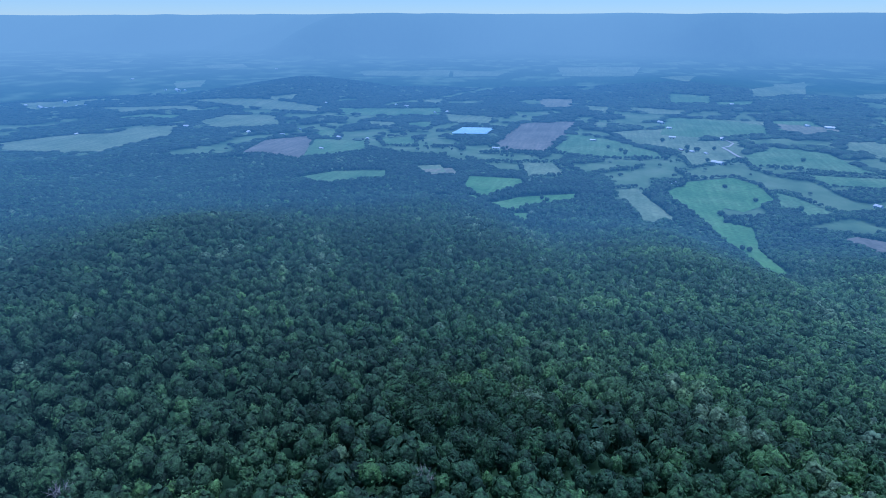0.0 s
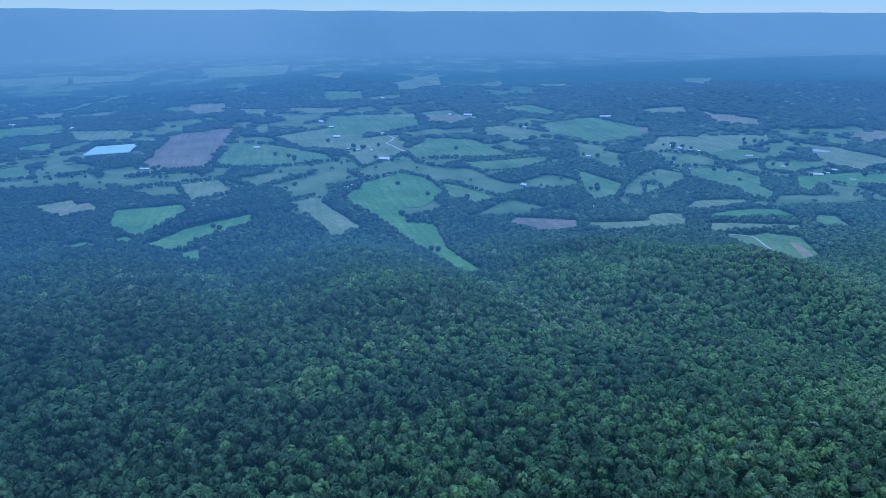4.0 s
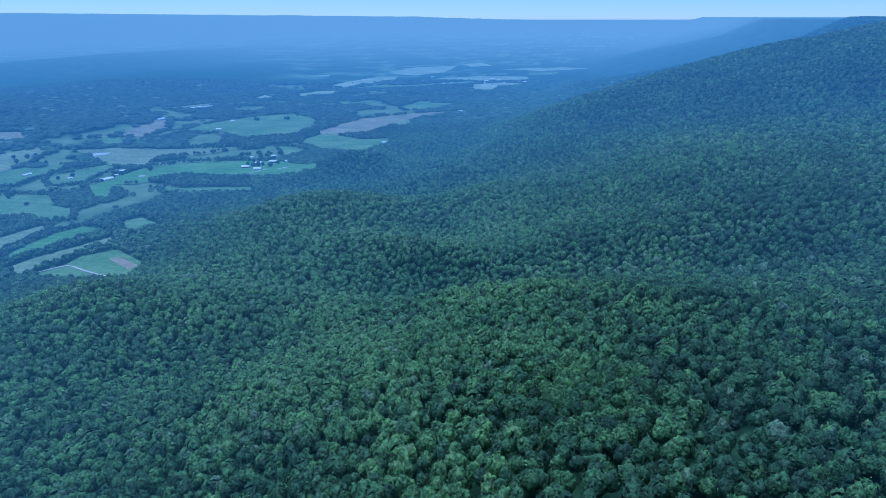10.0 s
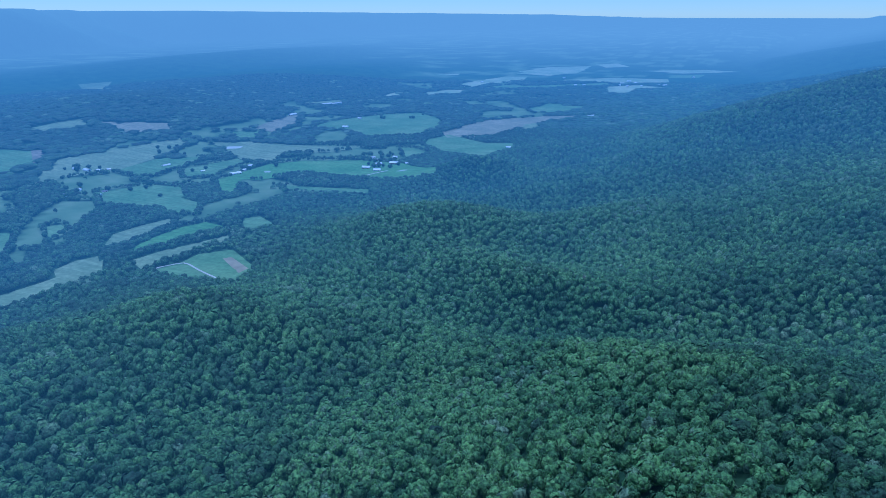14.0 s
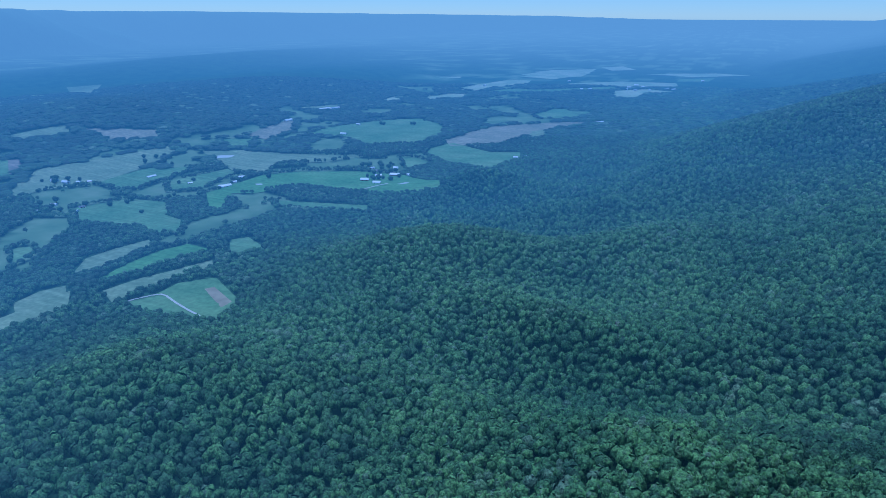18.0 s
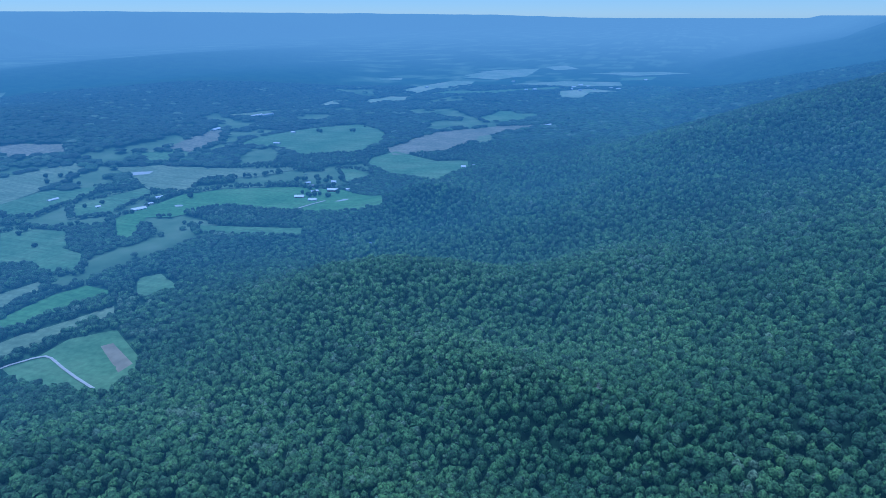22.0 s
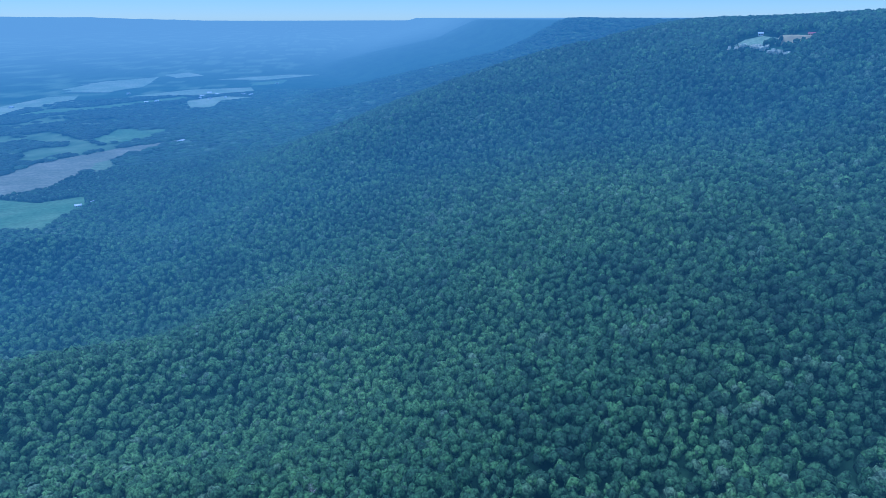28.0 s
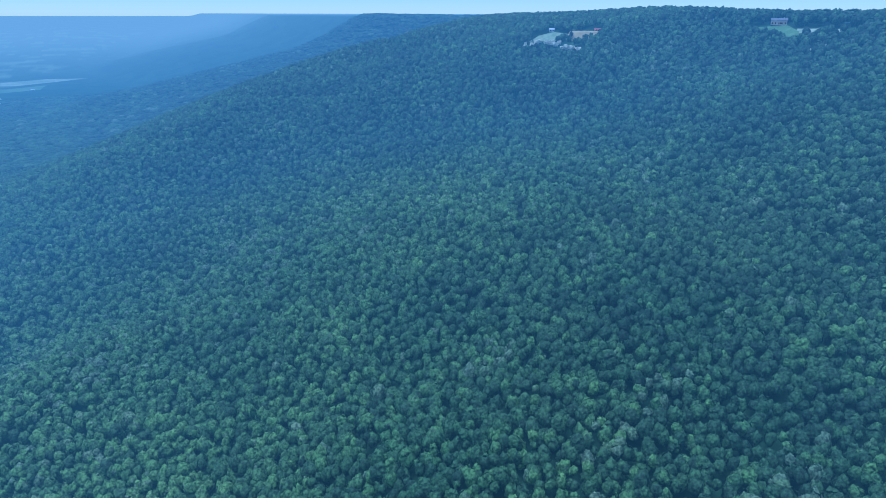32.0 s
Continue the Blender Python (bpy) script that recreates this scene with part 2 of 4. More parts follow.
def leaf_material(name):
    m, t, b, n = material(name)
    # leaf tone by kind of tree, with light and shade painted in by place
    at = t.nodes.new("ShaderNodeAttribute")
    at.attribute_name = "leaf_kind_and_shade"
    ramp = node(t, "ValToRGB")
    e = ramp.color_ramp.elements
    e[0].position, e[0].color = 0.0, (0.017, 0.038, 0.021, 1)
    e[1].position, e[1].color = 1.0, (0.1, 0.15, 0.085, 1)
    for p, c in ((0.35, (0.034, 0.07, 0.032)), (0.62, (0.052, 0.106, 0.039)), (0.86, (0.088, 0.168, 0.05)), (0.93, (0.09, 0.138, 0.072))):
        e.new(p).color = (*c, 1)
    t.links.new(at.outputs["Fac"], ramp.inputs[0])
    stand = noise_ramp(t, 0.008, ((0.3, (0.72, 0.8, 0.85)), (0.7, (1.25, 1.2, 1.1))), 3)
    col = mixed(t, 'MULTIPLY', 1.0, ramp.outputs[0], stand)
    grain = noise_ramp(t, 0.6, ((0.39, (0.34, 0.4, 0.42)), (0.61, (1.72, 1.66, 1.55))), 6)
    col = mixed(t, 'MULTIPLY', 0.85, col, grain)
    t.links.new(col, b.inputs["Base Color"])
    b.inputs["Roughness"].default_value = 0.65
    b.inputs["Specular IOR Level"].default_value = 0.2
    bumped(t, b, 0.8, 1.0, 1.1, 5.0)
    # all leaves glow with painted haze from about 170 m on
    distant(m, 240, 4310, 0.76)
    return m


LEAF_HAZED = leaf_material("broad_leaves")
BARK, t_, b_, n_ = material("grey_bark")
t_.links.new(noise_ramp(t_, 2.0, ((0.3, (0.07, 0.06, 0.05)), (0.7, (0.19, 0.17, 0.15)))), b_.inputs["Base Color"])
b_.inputs["Roughness"].default_value = 0.9


def ground_material(name, stops, scale, far=True, rough=0.95):
    m, t, b, n = material(name)
    col = noise_ramp(t, scale, stops, 6)
    fine = noise_ramp(t, 0.15, ((0.3, (0.78, 0.8, 0.78)), (0.7, (1.22, 1.2, 1.22))), 5)
    # mown and drilled rows: noise drawn out along one way
    mapping = node(t, "Mapping")
    mapping.inputs["Rotation"].default_value = (0, 0, 0.5 + 7 * scale + stops[0][1][0] * 9)
    mapping.inputs["Scale"].default_value = (0.006, 0.11, 0.02)
    t.links.new(node(t, "NewGeometry").outputs["Position"], mapping.inputs["Vector"])
    rows = noise_ramp(t, 1.0, ((0.35, (0.86, 0.88, 0.86)), (0.65, (1.12, 1.1, 1.12))), 3, mapping.outputs[0])
    t.links.new(mixed(t, 'MULTIPLY', 1.0, mixed(t, 'MULTIPLY', 1.0, col, fine), rows), b.inputs["Base Color"])
    b.inputs["Roughness"].default_value = rough
    b.inputs["Specular IOR Level"].default_value = 0.2
    # forest floor and fields get the painted haze glow as well
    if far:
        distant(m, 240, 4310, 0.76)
    return m


SOIL = ground_material("forest_floor", ((0.35, (0.024, 0.06, 0.026)), (0.65, (0.042, 0.088, 0.034))), 0.02)
t_ = SOIL.node_tree
b_ = t_.nodes["Principled BSDF"]
open_at = t_.nodes.new("ShaderNodeAttribute")
open_at.attribute_name = "open_land"
grass = noise_ramp(t_, 0.015, ((0.3, (0.08, 0.14, 0.06)), (0.5, (0.12, 0.185, 0.08)), (0.7, (0.17, 0.23, 0.115))), 6)
t_.links.new(mixed(t_, 'MIX', open_at.outputs["Fac"], b_.inputs["Base Color"].links[0].from_socket, grass), b_.inputs["Base Color"])


def plots(x, y):
    """The patchwork of the valley floor: a chance from 0 to 1 for each plot, and the metres to its hedge."""
    a = x * 0.88 + y * 0.47 + 38 * wavy(x, y, 520, 43)
    b = -x * 0.47 + y * 0.88 + 38 * wavy(x, y, 460, 44)
    row = np.floor(a / 118)
    b = b + 90 * np.sin(row * 12.99)
    i, j = row, np.floor(b / 190)
    chance = np.mod(np.sin(i * 127.1 + j * 311.7) * 43758.5453, 1.0)
    edge = np.minimum(np.minimum(a - i * 118, (i + 1) * 118 - a), np.minimum(b - j * 190, (j + 1) * 190 - b))
    return chance, edge


def open_land(x, y):
    """Where the valley floor between the fields is rough pasture instead of wood, from 0 to 1."""
    x, y = np.asarray(x, float), np.asarray(y, float)
    v = 0.6 * wavy(x, y, 230, 41) + 0.7 * wavy(x, y, 640, 42)
    settled = hill(x, y, -1130, 1000, 190, 230, 0, 1.0) + hill(x, y, -1560, 150, 380, 420, 0, 1.0) + hill(x, y, -1480, -480, 320, 460, 0, 1.0) + hill(x, y, -1350, 1500, 260, 300, 0, 0.7)
    v = v + 0.3 * settled
    chance, edge = plots(x, y)
    tilled = smooth(4, 12, edge) * (chance < 0.1 + 0.5 * np.clip(settled, 0, 1))
    return np.maximum(smooth(0.34, 0.48, v), tilled) * smooth(-230, -380, up_slope(x, y)) * smooth(-5600, -5000, x) * smooth(22, 10, land(x, y))

# ---- the ground ----
def graded(lo, a, b, hi, fine, coarse):
    mid = np.arange(a, b + 1, fine)
    def run(start, end):
        out, s, p = [], fine, start
        sign = 1 if end > start else -1
        while (end - p) * sign > 0:
            s = min(s * 1.05, coarse) if abs(p) < 4000 else s * 1.06
            p += s * sign
            out.append(p)
        return out
    return np.array(run(a, lo)[::-1] + list(mid) + run(b, hi))


def sheet(name, xs, ys, zf, mat):
    gx, gy = np.meshgrid(xs, ys)
    px, py, pz = squeezed(gx, gy, zf(gx, gy))
    nx, ny = len(xs), len(ys)
    i = np.arange(nx * ny).reshape(ny, nx)
    quads = np.stack([i[:-1, :-1], i[:-1, 1:], i[1:, 1:], i[1:, :-1]], -1).reshape(-1, 4)
    me = bpy.data.meshes.new(name)
    me.from_pydata(np.stack([px.ravel(), py.ravel(), pz.ravel()], 1).tolist(), [], quads.tolist())
    me.polygons.foreach_set("use_smooth", [True] * len(me.polygons))
    me.attributes.new("open_land", 'FLOAT', 'POINT').data.foreach_set("value", open_land(gx, gy).ravel().astype(np.float32))
    me.materials.append(mat)
    return new(name, me)


ground = tagged(sheet("ground", graded(-40000, -900, 800, 20000, 14, 70), graded(-40000, -400, 1500, 90000, 14, 90), land, SOIL),
                "wooded mountain side and broad valley floor of dark earth", "ground", kind="structure")
# ---- fields in the valley: crop and corners in plan ----
FIELDS, CROPS = [], []


def field(crop, *corners):
    """A field; its near side is drawn out towards EYE to fit the camera's view over the trees."""
    c = np.array(corners, float)
    mid = c.mean(0)
    way = EYE[:2] - mid
    far = np.linalg.norm(way)
    way = way / far
    if 600 < far < 2300:
        side = (c - mid) @ way
        c = c + way * (np.clip(side / (np.abs(side).max() + 1e-9), 0, 1) * min(0.026 * far, 0.45 * np.ptp(side)))[:, None]
    # far crops lightened to stand out through the painted haze
    CROPS.append("straw" if mid[1] > 2300 and crop != "green" else crop)
    FIELDS.append([tuple(q) for q in c])


field("pale", (-2002, -2186), (-2078, -2042), (-2014, -1974), (-1948, -2108))
field("green", (-2820, -2358), (-2914, -2248), (-2722, -2096), (-2482, -2084))
field("pale", (-3844, -1046), (-3876, -682), (-3558, -698), (-3444, -938))
field("green", (-2562, 202), (-2502, 366), (-2318, 304), (-2364, 188))
field("green", (-2360, 348), (-2440, 518), (-2310, 474), (-2282, 348))
field("green", (-1614, -1676), (-1714, -1598), (-1712, -1436), (-1612, -1428))
field("pale", (-1864, -2358), (-1980, -2138), (-1840, -1978), (-1718, -2144))
field("pale", (-1162, -1624), (-1320, -1552), (-1372, -1442), (-1474, -1444), (-1540, -1342), (-1366, -1250), (-1264, -1282), (-1134, -1300), (-1072, -1522))
field("brown", (-1172, -902), (-1376, -942), (-1464, -850), (-1382, -806), (-1118, -716), (-1176, -836))
field("green", (-1134, -714), (-1420, -812), (-1406, -660), (-1258, -606), (-1188, -650))
field("green", (-910, -616), (-980, -558), (-1002, -460), (-944, -444), (-878, -538))
field("pale", (-1812, -1966), (-1918, -1566), (-1826, -1454), (-1744, -1762))
field("pale", (-1618, -1326), (-1748, -1296), (-1790, -1144), (-1638, -1048), (-1530, -1212))
field("pale", (-2062, -1740), (-2014, -1062), (-1876, -1028), (-1876, -1314))
field("green", (-2004, -996), (-2126, -626), (-1980, -610), (-1896, -936))
field("pale", (-3654, -1620), (-3932, -1090), (-3444, -966), (-3384, -1472))
field("pale", (-3388, -3836), (-3394, -3316), (-3192, -3188), (-3170, -3488))
field("brown", (-1474, -316), (-1824, -298), (-1918, -112), (-1820, -118), (-1558, -156), (-1408, -184), (-1398, -278))
field("green", (-1444, -152), (-1666, -132), (-1614, -16), (-1466, 96), (-1400, 106), (-1378, -50), (-1400, -144))
field("pale", (-1736, -16), (-1820, 162), (-2004, 200), (-2000, 460), (-1800, 414), (-1714, 254), (-1546, 130), (-1604, 46))
field("pale", (-1622, 146), (-1654, 334), (-1446, 296), (-1344, 166), (-1482, 152))
field("bright", (-916, -276), (-1012, -286), (-1044, -188), (-980, -176), (-848, -236))
field("bright", (-782, -214), (-874, -168), (-966, -76), (-888, -76), (-810, -148), (-756, -182))
field("pale", (-1054, -10), (-1092, 38), (-882, 86), (-842, 34))
field("bright", (-1078, 88), (-1176, 140), (-1228, 236), (-1180, 278), (-1088, 288), (-986, 216), (-1004, 186), (-892, 168), (-872, 206), (-740, 188), (-636, 202), (-626, 174), (-744, 158), (-888, 130))
field("bright", (-738, -170), (-770, -140), (-720, -140), (-714, -152))
field("pale", (-1214, -210), (-1248, -142), (-1164, -116), (-1098, -184))
field("pale", (-4292, -424), (-4494, 134), (-3554, 84), (-3614, -320))
field("pale", (-2772, 544), (-3474, 930), (-2782, 768), (-2546, 560))
field("tan", (-2494, -310), (-2472, -168), (-2226, -160), (-2218, -266))
field("pale", (-1986, -590), (-1956, -406), (-1834, -398), (-1834, -526))
field("pale", (-1910, -74), (-1894, -16), (-1794, -26), (-1806, -66))
field("pale", (-2286, -116), (-2250, -18), (-2142, -28), (-2156, -96))
field("pale", (-2246, 36), (-2166, 240), (-2096, 208), (-2140, 62))
field("green", (-2002, 472), (-2030, 586), (-1910, 606), (-1814, 530), (-1862, 464))
field("pale", (-2826, 996), (-2874, 1100), (-2676, 1032), (-2706, 968))
field("pale", (-3210, 728), (-3272, 896), (-2936, 792), (-2866, 670))
field("pale", (-3176, 198), (-3574, 424), (-2924, 314))
field("pale", (-4058, -4020), (-4238, -3930), (-3928, -3696))
field("pale", (-3888, -2970), (-4132, -2816), (-3800, -2542), (-3638, -2734))
field("green", (-1546, -884), (-1594, -820), (-1498, -788), (-1466, -834))
field("pale", (-1766, -800), (-1770, -682), (-1708, -674), (-1690, -756))
field("green", (-1750, -662), (-1822, -578), (-1712, -562), (-1696, -632))
field("green", (-1452, -632), (-1510, -550), (-1382, -522), (-1368, -592))
field("pale", (-2338, -784), (-2402, -698), (-2236, -654), (-2234, -738))
field("pale", (-2068, -1344), (-2152, -1240), (-2058, -1210), (-2028, -1274))
field("pale", (-2706, -2278), (-2922, -2236), (-2582, -2020), (-2486, -2078))
field("bright", (-812, -254), (-838, -242), (-816, -226), (-786, -234))
field("pale", (-1072, -416), (-1106, -370), (-1052, -350), (-1022, -388))
field("tan", (-1036, -396), (-1080, -338), (-1038, -320), (-1002, -366))
field("green", (-794, -308), (-818, -284), (-788, -268), (-766, -290))
field("green", (-1458, 300), (-1584, 392), (-1540, 496), (-1340, 544), (-1344, 456), (-1370, 350), (-1368, 304))
field("green", (-1288, 394), (-1282, 482), (-1292, 602), (-1248, 588), (-1224, 502), (-1234, 420))
field("green", (-1694, 766), (-1744, 972), (-1540, 1050), (-1472, 1008), (-1420, 828), (-1534, 742))
field("green", (-1154, 616), (-1028, 650), (-962, 596), (-950, 538), (-1056, 578))
field("brown", (-846, 328), (-870, 356), (-824, 440), (-788, 418), (-798, 358))
field("pale", (-810, 448), (-792, 538), (-794, 630), (-750, 594), (-764, 460))
field("green", (-2020, 162), (-2012, 314), (-1924, 442), (-1772, 410), (-1710, 278), (-1726, 168), (-1734, 124))
field("pale", (-1656, 114), (-1610, 248), (-1554, 260), (-1466, 196), (-1516, 134))
field("pale", (-1690, 584), (-1700, 662), (-1558, 754), (-1512, 622), (-1614, 554))
field("tan", (-1962, 470), (-1914, 636), (-1860, 626), (-1812, 512), (-1900, 468))
field("green", (-2548, 234), (-2468, 354), (-2314, 336), (-2310, 200))
field("green", (-2034, 768), (-2054, 898), (-1898, 934), (-1848, 880), (-1960, 776))
field("pale", (-2768, 552), (-3036, 828), (-2730, 752), (-2538, 510))
field("green", (-1138, 302), (-1110, 334), (-1026, 378), (-1008, 322), (-1044, 290))
field("pale", (-2798, 960), (-2776, 1074), (-2642, 1008), (-2682, 936))
field("pale", (-2702, 1230), (-2646, 1356), (-2548, 1276), (-2618, 1204))
field("pale", (-2656, 1984), (-2602, 2112), (-2298, 1828), (-2474, 1868))
field("green", (-1258, 1026), (-1258, 1154), (-1192, 1212), (-1172, 1180), (-1166, 1046), (-1202, 1032))
field("pale", (-1356, 910), (-1438, 1026), (-1400, 1182), (-1364, 1318), (-1302, 1300), (-1300, 1248), (-1270, 1154), (-1262, 1028), (-1308, 944), (-1296, 872))
field("pale", (-1274, 1336), (-1190, 1410), (-880, 1492), (-946, 1408), (-1046, 1350), (-1022, 1280), (-1104, 1260), (-1192, 1306))
field("bright", (-992, 1064), (-994, 1232), (-936, 1292), (-808, 1338), (-696, 1342), (-594, 1296), (-566, 1236), (-674, 1206), (-832, 1178), (-878, 1164), (-904, 1104), (-946, 1086), (-888, 1006), (-914, 996))
field("green", (-832, 1072), (-652, 1114), (-642, 1090), (-782, 1040))
field("green", (-1118, 880), (-1084, 968), (-1008, 978), (-958, 934), (-958, 862), (-1042, 830))
field("green", (-1132, 1106), (-1104, 1248), (-1062, 1226), (-1048, 1100), (-1084, 1066))
field("green", (-944, 866), (-950, 918), (-892, 904), (-858, 864), (-902, 844))
field("pale", (-856, 676), (-876, 714), (-872, 758), (-858, 806), (-836, 800), (-836, 744), (-844, 696))
field("bright", (-808, 672), (-806, 728), (-804, 780), (-788, 818), (-746, 814), (-740, 802), (-764, 756), (-788, 702))
field("pale", (-762, 650), (-750, 694), (-726, 740), (-706, 782), (-688, 764), (-710, 724), (-726, 674), (-730, 640))
field("green", (-704, 640), (-692, 672), (-692, 706), (-656, 736), (-586, 696), (-572, 674), (-574, 634), (-616, 636), (-670, 628))
field("pale", (-820, 576), (-826, 612), (-814, 638), (-782, 616), (-772, 572), (-772, 548))
field("green", (-1010, 694), (-996, 712), (-972, 704), (-968, 668))
field("green", (-742, 856), (-724, 878), (-676, 856), (-690, 824), (-712, 824))
field("tan", (-1308, 1550), (-1338, 1754), (-1318, 1804), (-1238, 1660), (-1248, 1558))
field("green", (-1184, 1650), (-1168, 1792), (-1102, 1952), (-1014, 2056), (-894, 1986), (-824, 1832), (-836, 1698), (-968, 1638), (-1074, 1688))
field("pale", (-1756, 1168), (-1728, 1250), (-1694, 1302), (-1656, 1262), (-1710, 1166))
field("brown", (-1566, 1044), (-1534, 1066), (-1500, 1034), (-1458, 974))
field("tan", (-1636, 1292), (-1482, 1394), (-1454, 1380), (-1526, 1278), (-1568, 1292))
field("green", (-1310, 1448), (-1256, 1518), (-1220, 1462), (-1258, 1416))
field("tan", (-784, 1764), (-732, 1986), (-584, 2142), (-446, 2238), (-500, 2104), (-570, 2004), (-622, 1780), (-738, 1708))
field("pale", (-610, 1946), (-560, 2010), (-536, 1920), (-580, 1882))
field("green", (-760, 1614), (-734, 1702), (-600, 1628), (-530, 1654), (-508, 1584), (-544, 1470), (-644, 1492), (-740, 1550))
field("tan", (-1200, 3776), (-1124, 4170), (-878, 4378), (-850, 3804), (-1016, 3610))
field("pale", (-1226, 2502), (-1194, 2720), (-1110, 2754), (-1088, 2594))
field("pale", (-1330, 2358), (-1344, 2510), (-1270, 2420), (-1292, 2362))
field("green", (-678, 2322), (-656, 2470), (-598, 2468), (-596, 2336))
field("green", (-782, 1492), (-746, 1502), (-694, 1476), (-732, 1430))
field("pale", (-1472, 1994), (-1410, 2186), (-1380, 2224), (-1360, 2074), (-1414, 1982))
field("pale", (-1242, 2888), (-1220, 3150), (-1164, 3460), (-1052, 3502), (-1006, 3248), (-1112, 3054), (-1110, 2864))
field("green", (-1098, 2850), (-1020, 3022), (-872, 3066), (-596, 3342), (-540, 3240), (-748, 3042), (-838, 2942))
field("pale", (-1166, 3646), (-1056, 3994), (-850, 4074), (-872, 3862), (-952, 3594))
field("tan", (-1196, 4024), (-1046, 4250), (-854, 4188), (-1000, 4058))
field("pale", (-884, 4542), (-758, 4702), (-640, 4446), (-770, 4306))
field("tan", (-828, 3384), (-596, 3620), (-328, 3656), (-304, 3498), (-560, 3380))
field("pale", (-566, 3162), (-430, 3298), (-298, 3234), (-304, 3148), (-408, 3104), (-422, 2922), (-510, 2894))
field("pale", (-1244, 2600), (-1096, 2760), (-1086, 2612), (-1188, 2510))
field("green", (-690, 2326), (-654, 2420), (-500, 2448), (-534, 2330), (-654, 2274))
field("pale", (-1550, 3346), (-1446, 3460), (-1420, 3380), (-1500, 3308))
field("green", (-330, 3904), (-156, 4040), (-180, 3820), (-334, 3740))
field("pale", (-538, 4120), (-162, 4382), (28, 4320), (-278, 4060))
# lawns at the rim of the mountain
field("green", (691, 997), (706, 1000), (712, 960), (700, 940), (682, 932), (685, 960))

# ---- helpers for things and their parts ----
def mesh_of(name, v, f, mat, soft=True):
    me = bpy.data.meshes.new(name)
    me.from_pydata([tuple(q) for q in v], [], [tuple(int(i) for i in q) for q in f])
    me.polygons.foreach_set("use_smooth", [soft] * len(me.polygons))
    me.materials.append(mat)
    return me


def part(name, mesh, parent, label=""):
    ob = new(name, mesh)
    ob.parent = parent
    return tagged(ob, label)


def icosahedron():
    p = (1 + 5 ** 0.5) / 2
    v = np.array([(-1, p, 0), (1, p, 0), (-1, -p, 0), (1, -p, 0), (0, -1, p), (0, 1, p), (0, -1, -p), (0, 1, -p), (p, 0, -1), (p, 0, 1), (-p, 0, -1), (-p, 0, 1)], float)
    f = np.array([(0, 11, 5), (0, 5, 1), (0, 1, 7), (0, 7, 10), (0, 10, 11), (1, 5, 9), (5, 11, 4), (11, 10, 2), (10, 7, 6), (7, 1, 8), (3, 9, 4), (3, 4, 2), (3, 2, 6), (3, 6, 8), (3, 8, 9), (4, 9, 5), (2, 4, 11), (6, 2, 10), (8, 6, 7), (9, 8, 1)])
    return v / np.linalg.norm(v[0]), f


def finer(v, f):
    v, known, out = [tuple(q) for q in v], {}, []
    def mid(a, b):
        k = (min(a, b), max(a, b))
        if k not in known:
            m = np.array(v[a]) + np.array(v[b])
            known[k] = len(v)
            v.append(tuple(m / np.linalg.norm(m)))
        return known[k]
    for a, b, c in f:
        d, e, g = mid(a, b), mid(b, c), mid(c, a)
        out += [(a, d, g), (b, e, d), (c, g, e), (d, e, g)]
    return np.array(v), np.array(out)


ICO = icosahedron()



# ---- fields ----
CROP = {
    "bright": ground_material("fresh_pasture", ((0.3, (0.08, 0.175, 0.05)), (0.5, (0.102, 0.21, 0.06)), (0.7, (0.138, 0.245, 0.084))), 0.012),
    "green": ground_material("grass_meadow", ((0.3, (0.085, 0.165, 0.062)), (0.5, (0.115, 0.2, 0.078)), (0.7, (0.155, 0.235, 0.1))), 0.012),
    "pale": ground_material("hay_meadow", ((0.3, (0.125, 0.18, 0.085)), (0.5, (0.165, 0.22, 0.11)), (0.7, (0.215, 0.265, 0.14))), 0.012),
    "tan": ground_material("stubble", ((0.3, (0.16, 0.175, 0.11)), (0.5, (0.2, 0.205, 0.13)), (0.7, (0.25, 0.245, 0.165))), 0.012),
    "straw": ground_material("ripe_straw", ((0.3, (0.2, 0.28, 0.15)), (0.5, (0.27, 0.335, 0.2)), (0.7, (0.36, 0.4, 0.26))), 0.012),
    "brown": ground_material("ploughed_earth", ((0.3, (0.14, 0.132, 0.1)), (0.5, (0.175, 0.165, 0.125)), (0.7, (0.215, 0.2, 0.15))), 0.012),
}
CROP_LABEL = {
    "bright": "bright green pasture on the valley floor", "green": "green grass meadow between tree belts",
    "pale": "pale green hay meadow edged by hedgerows", "tan": "tan stubble field edged by trees", "brown": "reddish brown ploughed field",
    "straw": "pale ripe straw field far down the valley",
}


def field_sheet(crop, corners, lift):
    bm = bmesh.new()
    bm.faces.new([bm.verts.new((x, y, 0)) for x, y in corners])
    c = np.array(corners)
    step = max(45.0, np.ptp(c, axis=0).max() / 14)
    for ax in (0, 1):
        for v in np.arange(c[:, ax].min() + step / 2, c[:, ax].max(), step):
            co, no = Vector((0, 0, 0)), Vector((0, 0, 0))
            co[ax], no[ax] = v, 1
            bmesh.ops.bisect_plane(bm, geom=bm.verts[:] + bm.edges[:] + bm.faces[:], plane_co=co, plane_no=no)
    bmesh.ops.triangulate(bm, faces=bm.faces[:])
    for v in bm.verts:
        v.co = [float(q) for q in squeezed(v.co.x, v.co.y, land(v.co.x, v.co.y) + lift)]
    bm.normal_update()
    if sum(f.normal.z for f in bm.faces) < 0:
        bmesh.ops.reverse_faces(bm, faces=bm.faces[:])
    me = bpy.data.meshes.new("field")
    bm.to_mesh(me)
    bm.free()
    me.materials.append(CROP[crop])
    return tagged(new("field", me), CROP_LABEL[crop], "field", kind="structure")


